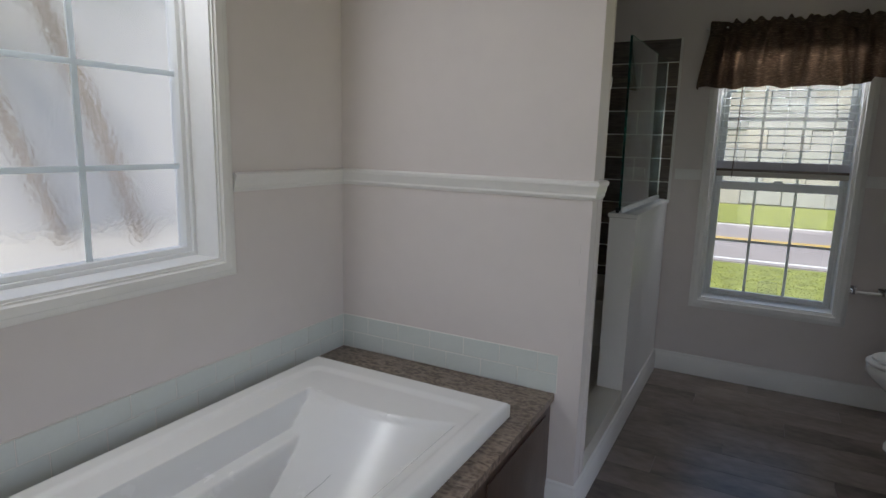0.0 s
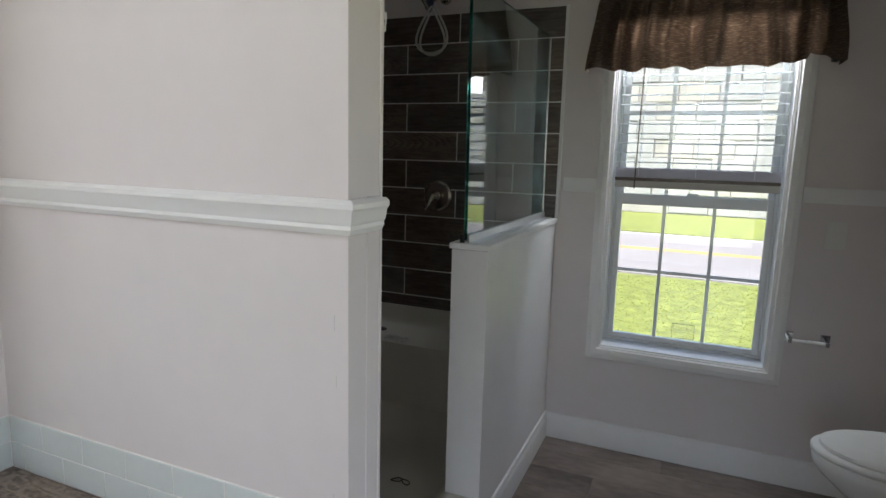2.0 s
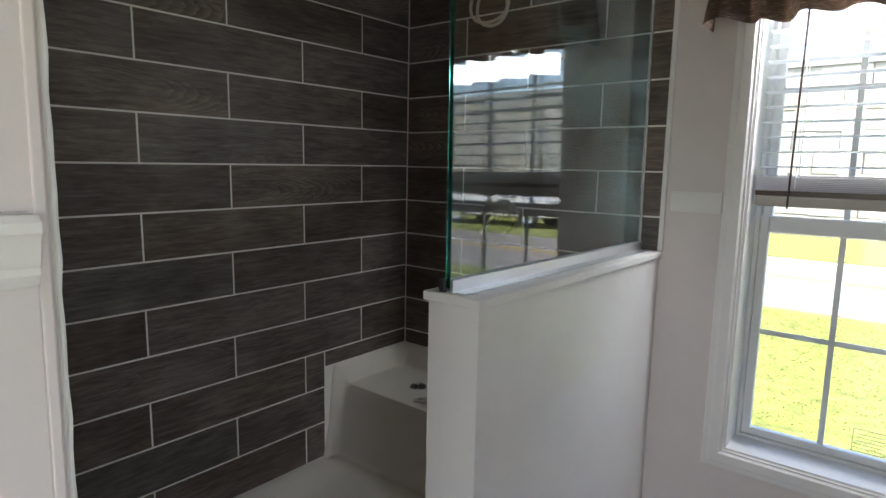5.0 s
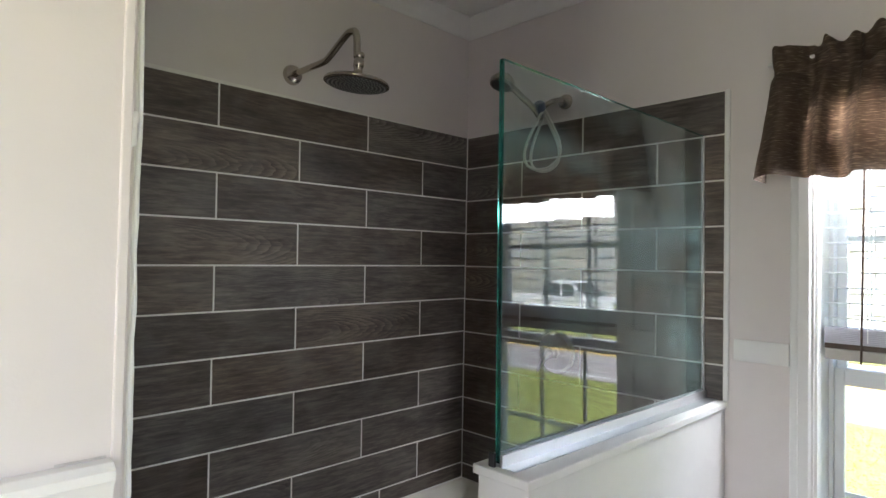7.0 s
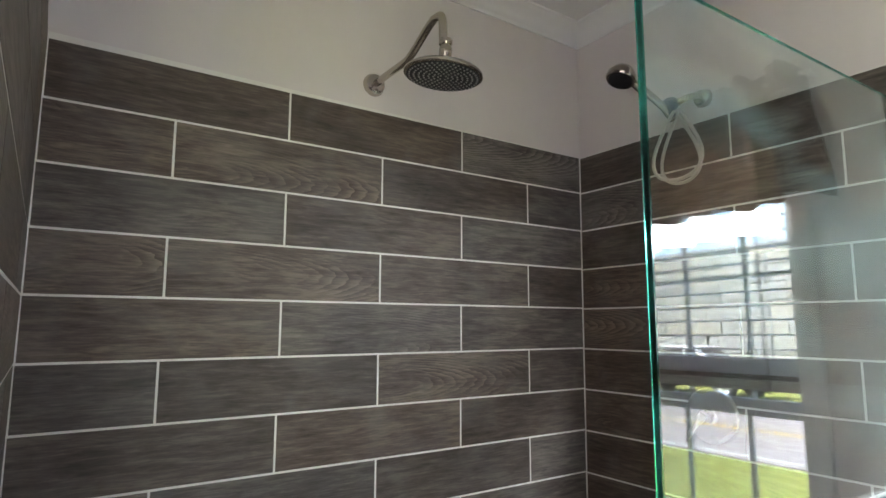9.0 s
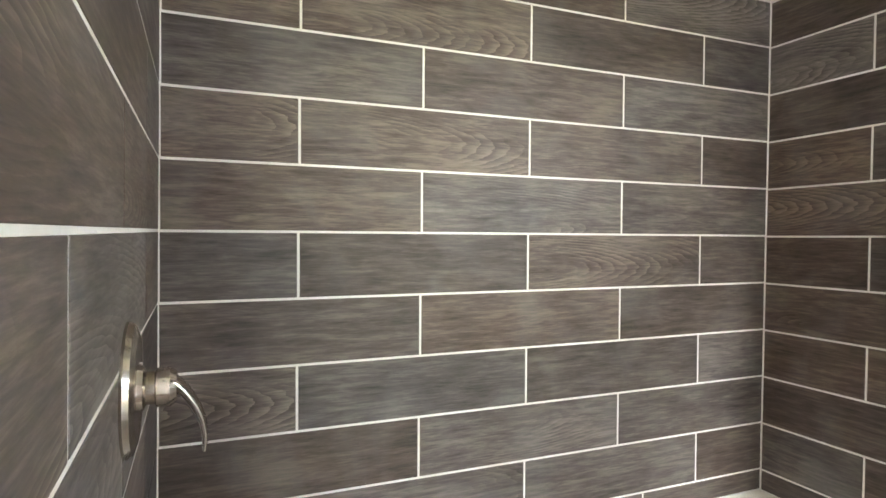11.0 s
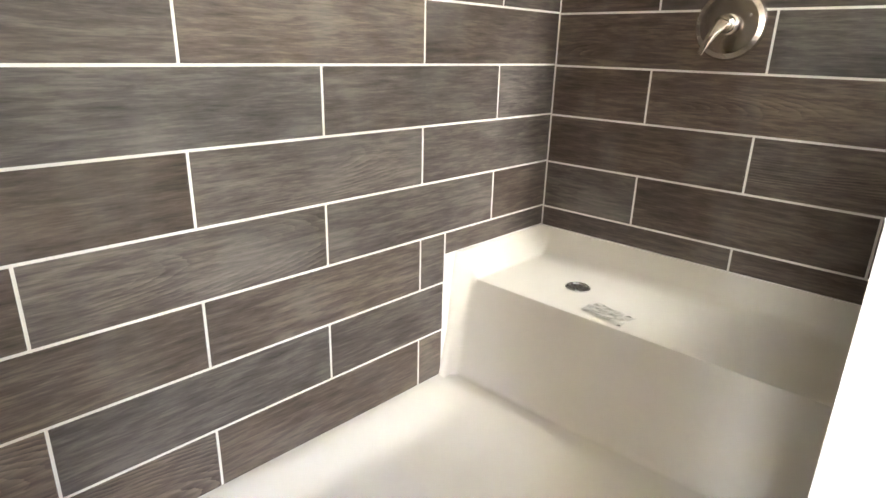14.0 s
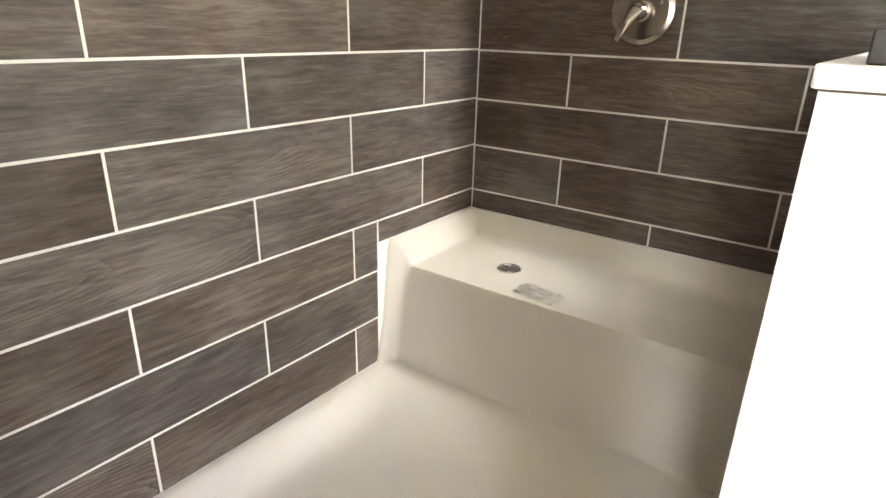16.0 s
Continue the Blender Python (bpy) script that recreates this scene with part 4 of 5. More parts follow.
# ---- shower fittings ----
def valve(name, label, m, turn=0, r=0.080):
    """A round trim plate with a lever that slants out and down; local z points out of the wall, local -y down."""
    v = thing(name, label, "shower valve")
    v.matrix_world = m
    bpy.context.view_layer.update()
    part("trim_plate", lathe(bmesh.new(), [(r, 0), (r, 0.003), (r - 0.004, 0.009), (r - 0.016, 0.013), (r - 0.022, 0.0115), (0.030, 0.012), (0.002, 0.012)], m, 48), M_NICKEL, v, "", 30)
    part("stem", lathe(bmesh.new(), [(0.027, 0.011), (0.025, 0.018), (0.019, 0.021), (0.019, 0.030), (0.023, 0.032), (0.023, 0.046), (0.018, 0.053), (0.002, 0.056)], m), M_NICKEL, v, "", 35)
    part("set_screw", lathe(bmesh.new(), [(0.004, 0), (0.004, 0.002), (0.0005, 0.003)], m @ pose(r * 0.55, r * 0.25, 0.0118), 12), M_CHROME, v, "", 40)
    bm = bmesh.new()
    rings = []
    for k in range(13):
        t = k / 12
        cy, cz = 0.012 - 0.092 * t ** 1.3, 0.040 + 0.048 * math.sin(t * 1.7) - 0.004 * t
        w, h = 0.021 - 0.0145 * t ** 0.8, 0.0145 - 0.0120 * t ** 0.7
        rings.append([m @ pose(0, 0, 0, 0, 0, turn) @ Vector((w * math.cos(a * math.pi / 8), cy, cz + h * math.sin(a * math.pi / 8))) for a in range(16)])
    part("lever", loft(bm, rings), M_NICKEL, v, "", 50)
    return v


valve("shower_valve", "brushed nickel shower valve with a down-turned lever", Matrix.Translation((-0.835, YP1 + 0.0065, 1.212)) @ pose(0, 0, 0, -90, 0, 0) @ pose(0, 0, 0, 0, 0, 180), 0, 0.078)
valve("shower_valve", "brushed nickel shower valve on the seat end wall", Matrix.Translation((-0.908, YN - 0.0065, 1.230)) @ pose(0, 0, 0, 90, 0, 0), -24, 0.086)


def flange(bm, m, r=0.032, h=0.012):
    return lathe(bm, [(r, 0), (r, 0.003), (r * 0.86, h * 0.75), (r * 0.5, h), (0.002, h)], m, 28)


rain = thing("rain_shower_head", "brushed nickel rain shower head on a curved arm", "shower head", (XW, 3.485, 2.237))
part("flange", flange(bmesh.new(), pose(XW, 3.485, 2.237, 0, 90, 0), 0.036, 0.022), M_NICKEL, rain, "", 40)
part("arm", tube(bmesh.new(), [(XW + 0.01, 3.485, 2.237), (-1.31, 3.482, 2.236), (-1.215, 3.480, 2.234), (-1.175, 3.479, 2.243), (-1.085, 3.478, 2.287), (-1.050, 3.478, 2.293), (-1.026, 3.478, 2.278), (-1.021, 3.478, 2.205)], 0.0110), M_NICKEL, rain, "", 60)
hm = pose(-1.020, 3.478, 2.121, -3, 4, 0)
part("swivel", lathe(bmesh.new(), [(0.013, 0.098), (0.0155, 0.094), (0.0155, 0.084), (0.013, 0.080), (0.0165, 0.072), (0.0165, 0.054), (0.013, 0.048), (0.015, 0.034), (0.026, 0.020), (0.002, 0.019)], hm, 24), M_NICKEL, rain, "", 40)
part("head", lathe(bmesh.new(), [(0.028, 0.024), (0.050, 0.016), (0.096, 0.010), (0.101, 0.005), (0.101, 0.0), (0.096, -0.003), (0.002, -0.003)], hm, 56), M_NICKEL, rain, "", 40)
bm = bmesh.new()
for ringk in range(1, 8):
    r = 0.0125 * ringk
    n = 6 * ringk
    for k in range(n):
        a = 2 * math.pi * k / n
        lathe(bm, [(0.0029, -0.004), (0.0024, -0.0066), (0.0004, -0.0070)], hm @ Matrix.Translation((r * math.cos(a), r * math.sin(a), 0)), 7)
part("face_plate", lathe(bmesh.new(), [(0.0935, -0.0032), (0.0935, -0.0042), (0.002, -0.0044)], hm, 48), M_DARK, rain, "black rubber face")
part("nozzle_field", bm, M_NOZZLE, rain, "grey rubber nozzles")

hand = thing("hand_shower", "nickel hand shower on an arm with a coiled pale hose", "hand shower", (-0.887, YN, 2.233))
part("flange", flange(bmesh.new(), pose(-0.887, YN, 2.233, 90, 0, 0), 0.031, 0.02), M_NICKEL, hand, "", 40)
part("arm", tube(bmesh.new(), [(-0.887, YN - 0.01, 2.233), (-0.890, 4.372, 2.234), (-0.902, 4.330, 2.222), (-0.920, 4.300, 2.200)], 0.0105), M_NICKEL, hand, "", 60)
part("bracket", lathe(bmesh.new(), [(0.010, -0.034), (0.021, -0.028), (0.023, 0.0), (0.020, 0.024), (0.010, 0.030)], pose(-0.926, 4.285, 2.190, 25, 15, 0), 20), M_BLUE, hand, "dark blue plastic bracket", 40)
part("handle", tube(bmesh.new(), [(-0.930, 4.300, 2.150), (-0.938, 4.262, 2.188), (-0.952, 4.190, 2.228), (-0.962, 4.130, 2.262)], 0.0125), M_NICKEL, hand, "", 60)
hh = look((-0.965, 4.105, 2.262), (-0.975, 4.05, 2.12))
spray = part("spray_head", lathe(bmesh.new(), [(0.012, 0.030), (0.032, 0.022), (0.044, 0.004), (0.046, -0.012), (0.042, -0.018), (0.002, -0.018)], hh, 32), M_NICKEL, hand, "", 40)
part("spray_face", lathe(bmesh.new(), [(0.036, -0.0182), (0.036, -0.0205), (0.020, -0.022), (0.002, -0.022)], hh, 24), M_DARK, spray, "dark spray face")
pts = [(-0.928, 4.292, 2.168)]
for k in range(1, 40):
    # two drooping turns, pinched together where they hang from the bracket
    a = k / 40 * 4 * math.pi
    turn_ = int(a > 2 * math.pi)
    wide = 0.098 + 0.024 * turn_
    pts.append((-0.916 + 0.012 * turn_ + wide * math.sin(a) * (0.18 + 0.82 * (1 - math.cos(a)) / 2), 4.298 - 0.016 * turn_ + 0.012 * math.sin(a * 0.5), 2.052 + 0.010 * turn_ + (0.108 + 0.008 * turn_) * math.cos(a)))
pts.append((-0.932, 4.285, 2.150))
part("hose", tube(bmesh.new(), pts, 0.0056, 10, 4), M_HOSE, hand, "pale ribbed plastic hose", 60)

grab = thing("grab_bar", "brushed nickel grab bar on the tiled partition", "grab bar", (-0.64, YP1, 0.92))
GB0, GB1 = Vector((-0.920, YP1, 0.925)), Vector((-0.352, YP1, 0.914))
for p in (GB0, GB1):
    part("flange", flange(bmesh.new(), Matrix.Translation(p + Vector((0, 0.0065, 0))) @ pose(0, 0, 0, -90, 0, 0), 0.040, 0.016), M_NICKEL, grab, "", 40)
run = (GB1 - GB0).normalized()
out = Vector((0, 1, 0))
part("bar", tube(bmesh.new(), [GB0 + out * 0.012, GB0 + out * 0.034, GB0 + out * 0.048 + run * 0.006, GB0 + out * 0.055 + run * 0.030, GB1 + out * 0.055 - run * 0.030, GB1 + out * 0.048 - run * 0.006, GB1 + out * 0.034, GB1 + out * 0.012], 0.016), M_NICKEL, grab, "", 60)

# ---- curtain valance and blind ----
def valance_mesh():
    bm = bmesh.new()
    nx, nz = 170, 34
    xa, xb = -0.100, 0.832
    rows = []
    for k in range(nz + 1):
        v = k / nz
        row = []
        for i in range(nx + 1):
            u = i / nx
            x = xa + (xb - xa) * u
            fold = math.sin(u * 50 + 3.0 * noise.noise((u * 5, v * 0.8, 2)) + 0.8 * v) + 0.7 * math.sin(u * 25 + 1.0 + 3 * noise.noise((u * 4, v, 5))) + 0.35 * math.sin(u * 131 + 4 * noise.noise((u * 9, v * 2, 8))) * (1 - v)
            amp = 0.026 + 0.012 * v
            bottom = 1.842 + 0.006 * math.sin(u * 23) + 0.005 * noise.noise((u * 14, 4, 0)) + (0.028 * smooth01((u - 0.865) / 0.02) * (1 - smooth01((u - 0.93) / 0.05))) + 0.012 * smooth01((u - 0.55) / 0.4)
            top = 2.218 + 0.020 * noise.noise((u * 30, 7, 0)) + 0.045 * max(0, noise.noise((u * 15, 9, 1)))
            z = top + (bottom - top) * v
            flare = (0.026 * (u - 0.5) * 2) * smooth01((v - 0.1) / 0.8) - 0.022 * smooth01((0.04 - u) / 0.04) * v
            pinch = math.exp(-((v - 0.17) / 0.05) ** 2)
            y = YN - 0.100 - amp * fold * (1 - 0.7 * pinch) + 0.022 * pinch + 0.008 * noise.noise((u * 8, v * 4, 3))
            row.append(bm.verts.new((x + flare + 0.004 * math.cos(u * 61), y, z)))
        rows.append(row)
    for a, b in zip(rows, rows[1:]):
        for i in range(nx):
            bm.faces.new((a[i], a[i + 1], b[i + 1], b[i]))
    # returns to the wall at both ends
    for i in (0, nx):
        side = [bm.verts.new((r[i].co.x, YN - 0.004, r[i].co.z)) for r in rows]
        for k in range(nz):
            bm.faces.new((rows[k][i], rows[k + 1][i], side[k + 1], side[k]))
    bmesh.ops.solidify(bm, geom=bm.faces[:], thickness=0.0018)
    return bm


val = thing("valance", "brown slub-woven gathered valance over the window", "valance", (0.36, YN - 0.05, 1.85))
part("cloth", valance_mesh(), M_FABRIC, val, "", 70)
part("curtain_rod", tube(bmesh.new(), [(-0.115, YN - 0.004, 2.195), (-0.112, YN - 0.045, 2.195), (-0.085, YN - 0.050, 2.195), (0.36, YN - 0.050, 2.195), (0.81, YN - 0.050, 2.195), (0.838, YN - 0.045, 2.195), (0.842, YN - 0.004, 2.195)], 0.006), M_PLASTIC, val, "white curtain rod", 60)
part("rod_bracket", boxes((0.828, 0.850, YN - 0.055, YN, 1.862, 1.880), bevel=0.003), M_DARK, val)

blind = thing("window_blind", "white slatted blind lowered halfway with slats open", "blind", (0.355, YN + 0.045, 1.35))
bx0, bx1, by = 0.002, 0.708, YN + 0.060
part("headrail", boxes((bx0, bx1, by - 0.025, by + 0.025, 2.085, 2.130), bevel=0.002), M_BLIND, blind)
slat_me = None
zs = 1.436
k = 0
while zs < 2.07:
    if slat_me is None:
        bm = bmesh.new()
        rings = [[(x, 0.024 * math.cos(a), 0.0030 * math.sin(a) ** 2 * (1 if math.sin(a) > 0 else 0.5) + 0.0007 * math.sin(a)) for a in [i * math.pi / 6 for i in range(12)]] for x in (bx0 + 0.003, bx1 - 0.003)]
        s = part("slat", loft(bm, rings), M_BLIND, blind)
        slat_me = s.data
        s.matrix_basis = pose(0, by, zs, -3, 0, 0)
    else:
        s = new("slat", slat_me)
        s.parent, s.matrix_parent_inverse = blind, blind.matrix_world.inverted()
        s.matrix_basis = pose(0, by, zs, -3 + random.uniform(-1.5, 1.5), random.uniform(-0.1, 0.1), 0)
    zs += 0.0445
for i in range(9):
    part("stacked_slat", boxes((bx0 + 0.003, bx1 - 0.003, by - 0.024 - 0.001 * (i % 2), by + 0.024, 1.3655 + 0.0052 * i, 1.3700 + 0.0052 * i), bevel=0.001), M_STACK, blind, "grey-lavender gathered slat")
part("bottom_rail", boxes((bx0 + 0.003, bx1 - 0.003, by - 0.026, by + 0.026, 1.318, 1.350), bevel=0.004), M_RAIL, blind, "bottom rail with its shade put into the grey-beige colour")
# shade in the gap over the rail, put in as a dark strip
part("shade_strip", boxes((bx0 + 0.003, bx1 - 0.003, by - 0.0255, by + 0.022, 1.3505, 1.3650)), M_WOOD, blind, "dark strip standing for the shade above the rail")
for x in (0.11, 0.36, 0.60):
    part("ladder_cord", boxes((x - 0.0012, x + 0.0012, by - 0.0268, by - 0.0252, 1.372, 2.085), (x - 0.0012, x + 0.0012, by + 0.0252, by + 0.0268, 1.372, 2.085)), M_BLIND, blind)
part("tilt_wand", tube(bmesh.new(), [(0.105, by - 0.034, 2.080), (0.101, by - 0.034, 1.7), (0.096, by - 0.034, 1.312)], 0.0030, 8), M_WOOD, blind, "dark tilt wand")

# ---- wall fittings ----
tp = thing("paper_holder", "chrome paper holder with a white roller on the wall", "paper holder", (0.866, YN, 0.695))
for x in (0.796, 0.936):
    part("post", boxes((x - 0.020, x + 0.020, YN - 0.006, YN, 0.672, 0.722), (x - 0.009, x + 0.009, YN - 0.068, YN - 0.005, 0.684, 0.704), bevel=0.003), M_CHROME, tp)
part("roller", lathe(bmesh.new(), [(0.006, 0), (0.0085, 0.004), (0.0085, 0.058), (0.0105, 0.060), (0.0105, 0.118), (0.006, 0.122)], pose(0.805, YN - 0.058, 0.694, 0, 90, 0), 20), M_PLASTIC, tp, "white plastic roller", 40)
plate = thing("switch_plate", "pale plastic switch plate on the wall", "switch plate", (0.925, YN, 1.155))
part("plate", boxes((0.888, 0.962, YN - 0.005, YN, 1.096, 1.214), bevel=0.002), M_PLASTIC, plate)
part("toggle", boxes((0.920, 0.930, YN - 0.014, YN - 0.005, 1.148, 1.166), bevel=0.002), M_PLASTIC, plate)

# ---- toilet ----
def egg(cx, cy, z, back, front, half, n=40):
    """An egg-shaped ring: front points to -x."""
    out = []
    for i in range(n):
        a = 2 * math.pi * i / n
        c, s = math.cos(a), math.sin(a)
        out.append(Vector((cx + (back if c > 0 else front) * c, cy + half * s * (1 - 0.06 * max(-c, 0)), z)))
    return out


TCX, TCY = 1.08, 3.86
wc = thing("toilet", "white porcelain toilet with its lid closed", "toilet", (1.15, TCY, 0))
part("pedestal", loft(bmesh.new(), [egg(TCX + 0.08, TCY, 0.0000, 0.25, 0.205, 0.125), egg(TCX + 0.08, TCY, 0.0214, 0.25, 0.205, 0.125), egg(TCX + 0.09, TCY, 0.0642, 0.24, 0.190, 0.112), egg(TCX + 0.10, TCY, 0.1926, 0.22, 0.165, 0.098), egg(TCX + 0.09, TCY, 0.2568, 0.22, 0.175, 0.108)]), M_PORC, wc, "", 50)
part("bowl", loft(bmesh.new(), [egg(TCX + 0.09, TCY, 0.2515, 0.20, 0.180, 0.110), egg(TCX + 0.06, TCY, 0.3049, 0.20, 0.215, 0.140), egg(TCX + 0.03, TCY, 0.3585, 0.20, 0.245, 0.168), egg(TCX + 0.01, TCY, 0.3959, 0.20, 0.255, 0.180), egg(TCX + 0.01, TCY, 0.4280, 0.20, 0.258, 0.183), egg(TCX + 0.01, TCY, 0.4366, 0.20, 0.250, 0.176)]), M_PORC, wc, "", 60)
part("seat", loft(bmesh.new(), [egg(TCX + 0.01, TCY, 0.4376, 0.19, 0.256, 0.182), egg(TCX + 0.01, TCY, 0.4419, 0.19, 0.262, 0.187), egg(TCX + 0.01, TCY, 0.4537, 0.19, 0.262, 0.187), egg(TCX + 0.01, TCY, 0.4590, 0.19, 0.255, 0.180)]), M_PLASTIC, wc, "", 60)
part("lid", loft(bmesh.new(), [egg(TCX + 0.012, TCY, 0.4596, 0.19, 0.235, 0.165), egg(TCX + 0.012, TCY, 0.4633, 0.19, 0.240, 0.170), egg(TCX + 0.012, TCY, 0.4751, 0.19, 0.238, 0.168), egg(TCX + 0.02, TCY, 0.4836, 0.18, 0.215, 0.150), egg(TCX + 0.03, TCY, 0.4879, 0.15, 0.150, 0.105)]), M_PLASTIC, wc, "", 60)
part("tank", boxes((1.335, 1.545, TCY - 0.215, TCY + 0.215, 0.428, 0.770), bevel=0.022), M_PORC, wc, "", 60)
part("tank_lid", boxes((1.325, 1.550, TCY - 0.225, TCY + 0.225, 0.771, 0.803), bevel=0.010), M_PORC, wc, "", 60)
part("flush_lever", tube(bmesh.new(), [(1.334, TCY - 0.16, 0.725), (1.320, TCY - 0.16, 0.725), (1.316, TCY - 0.13, 0.720), (1.316, TCY - 0.09, 0.715)], 0.006, 10), M_CHROME, wc, "chrome lever", 60)
part("foot", boxes((1.22, 1.40, TCY - 0.09, TCY + 0.09, 0.0, 0.430), bevel=0.02), M_PORC, wc, "", 60)

# ---- linen cabinet ----
cab = thing("linen_cabinet", "tall dark-stained cabinet with two framed doors and bar pulls", "cabinet", (1.25, 3.06, 0))
CX, CY0, CY1 = 0.965, 2.645, 3.395
part("body", boxes((CX, 1.555, CY0, CY1, 0.09, 2.12), (CX + 0.05, 1.555, CY0 + 0.003, CY1 - 0.003, 0.0, 0.09), bevel=0.002), M_WOOD, cab)
part("ledge", boxes((CX - 0.026, 1.555, CY0, CY1 + 0.006, 0.862, 0.884), bevel=0.003), M_WOOD, cab)
for zb, zt, pz in ((0.10, 0.852, 0.655), (0.926, 2.09, 1.270)):
    d = part("door", boxes((CX - 0.0195, CX - 0.0005, CY0 + 0.004, CY0 + 0.066, zb, zt), (CX - 0.0195, CX - 0.0005, CY1 - 0.066, CY1 - 0.004, zb, zt), (CX - 0.0195, CX - 0.0005, CY0 + 0.066, CY1 - 0.066, zb, zb + 0.062), (CX - 0.0195, CX - 0.0005, CY0 + 0.066, CY1 - 0.066, zt - 0.062, zt),
             (CX - 0.009, CX - 0.0006, CY0 + 0.060, CY1 - 0.060, zb + 0.055, zt - 0.055), bevel=0.0015), M_WOOD, cab)
    part("pull", tube(tube(tube(bmesh.new(), [(CX - 0.052, CY1 - 0.040, pz), (CX - 0.052, CY1 - 0.040, pz + 0.135)], 0.006, 12, 2), [(CX - 0.019, CY1 - 0.040, pz + 0.028), (CX - 0.050, CY1 - 0.040, pz + 0.028)], 0.004, 10, 2),
         [(CX - 0.019, CY1 - 0.040, pz + 0.107), (CX - 0.050, CY1 - 0.040, pz + 0.107)], 0.004, 10, 2), M_NICKEL, d, "nickel bar pull", 60)

# ---- outdoors ----
GZ = -0.75
ROAD0, ROAD1, WALL_Y = 13.4, 20.2, 27.0
def sheet(name, x0, x1, y0, y1, z, mat, label):
    bm = bmesh.new()
    nx, ny = 24, 24
    g = [[bm.verts.new((x0 + (x1 - x0) * i / nx, y0 + (y1 - y0) * j / ny, z)) for i in range(nx + 1)] for j in range(ny + 1)]
    for j in range(ny):
        for i in range(nx):
            bm.faces.new((g[j][i], g[j][i + 1], g[j + 1][i + 1], g[j + 1][i]))
    return structure(name, bm, mat, label)


sheet("ground", -600, 600, -600, 600, GZ - 0.03, M_LAWN, "sunlit mown lawn round the house")
structure("road", boxes((-300, 300, ROAD0, ROAD1, GZ - 0.03, GZ)), M_ROAD, "pale sun-bleached two-lane road")
YC = (ROAD0 + ROAD1) / 2
structure("road_line_yellow", boxes((-300, 300, YC - 0.17, YC - 0.06, GZ + 0.002, GZ + 0.006), (-300, 300, YC + 0.06, YC + 0.17, GZ + 0.002, GZ + 0.006)), M_YELLOW, "double yellow road line")
structure("road_line_white", boxes((-300, 300, ROAD0 + 0.25, ROAD0 + 0.37, GZ + 0.002, GZ + 0.006), (-300, 300, ROAD1 - 0.37, ROAD1 - 0.25, GZ + 0.002, GZ + 0.006)), M_WHITE, "white road edge lines")
structure("ground_verge", boxes((-300, 300, ROAD1 + 0.01, WALL_Y, GZ - 0.03, GZ + 0.03)), M_LAWN, "grass verge below the block wall")

# grass tufts nearest to the window
rng = random.Random(5)
vs, fs = [], []
for k in range(42000):
    y = 5.0 + 8.2 * rng.random() ** 0.8
    x = rng.uniform(-3.5, 4.5) * (0.55 + y / 12)
    h, a = rng.uniform(0.006, 0.020), rng.uniform(0, 6.28)
    w = 0.004 + 0.0006 * y
    lx, ly = rng.uniform(-0.04, 0.04), rng.uniform(-0.04, 0.04)
    n = len(vs)
    vs += [(x - w * math.cos(a), y - w * math.sin(a), GZ - 0.03), (x + w * math.cos(a), y + w * math.sin(a), GZ - 0.03), (x + lx, y + ly, GZ - 0.03 + h)]
    fs.append((n, n + 1, n + 2))
me = bpy.data.meshes.new("grass")
me.from_pydata(vs, [], fs)
me.materials.append(M_BLADE)
tagged(new("grass", me), "short sunlit grass blades", "grass", kind="stuff")

# retaining wall of large concrete blocks
blockwall = structure("retaining_wall", boxes((-70, 90, WALL_Y + 0.17, WALL_Y + 1.2, GZ, 5.23), (-70, 90, WALL_Y - 0.02, WALL_Y + 1.2, 5.23, 5.42)), M_BACK, "tall retaining wall of pale concrete blocks")
bc = {}
rng = random.Random(11)
BH, BW = 0.74, 1.46
for r in range(8):
    z = GZ + 0.05 + BH * r
    x = -13.0 + (BW / 2 if r % 2 else 0)
    k = 0
    while x < 27:
        proud = (k + r) % 2 == 0
        mat = M_BLOCK2 if rng.random() < 0.35 else M_BLOCK
        h = BH - 0.014
        key = (proud, mat.name)
        if key not in bc:
            bc[key] = slab_mesh("block", BW - 0.012, h, 0.42 if proud else 0.378, 0.02, mat)
        ob = new("block", bc[key])
        ob.parent, ob.matrix_basis = blockwall, pose(x + rng.uniform(-0.03, 0.03), WALL_Y + 0.46, z + h / 2 + rng.uniform(-0.03, 0.03))
        x += BW
        k += 1

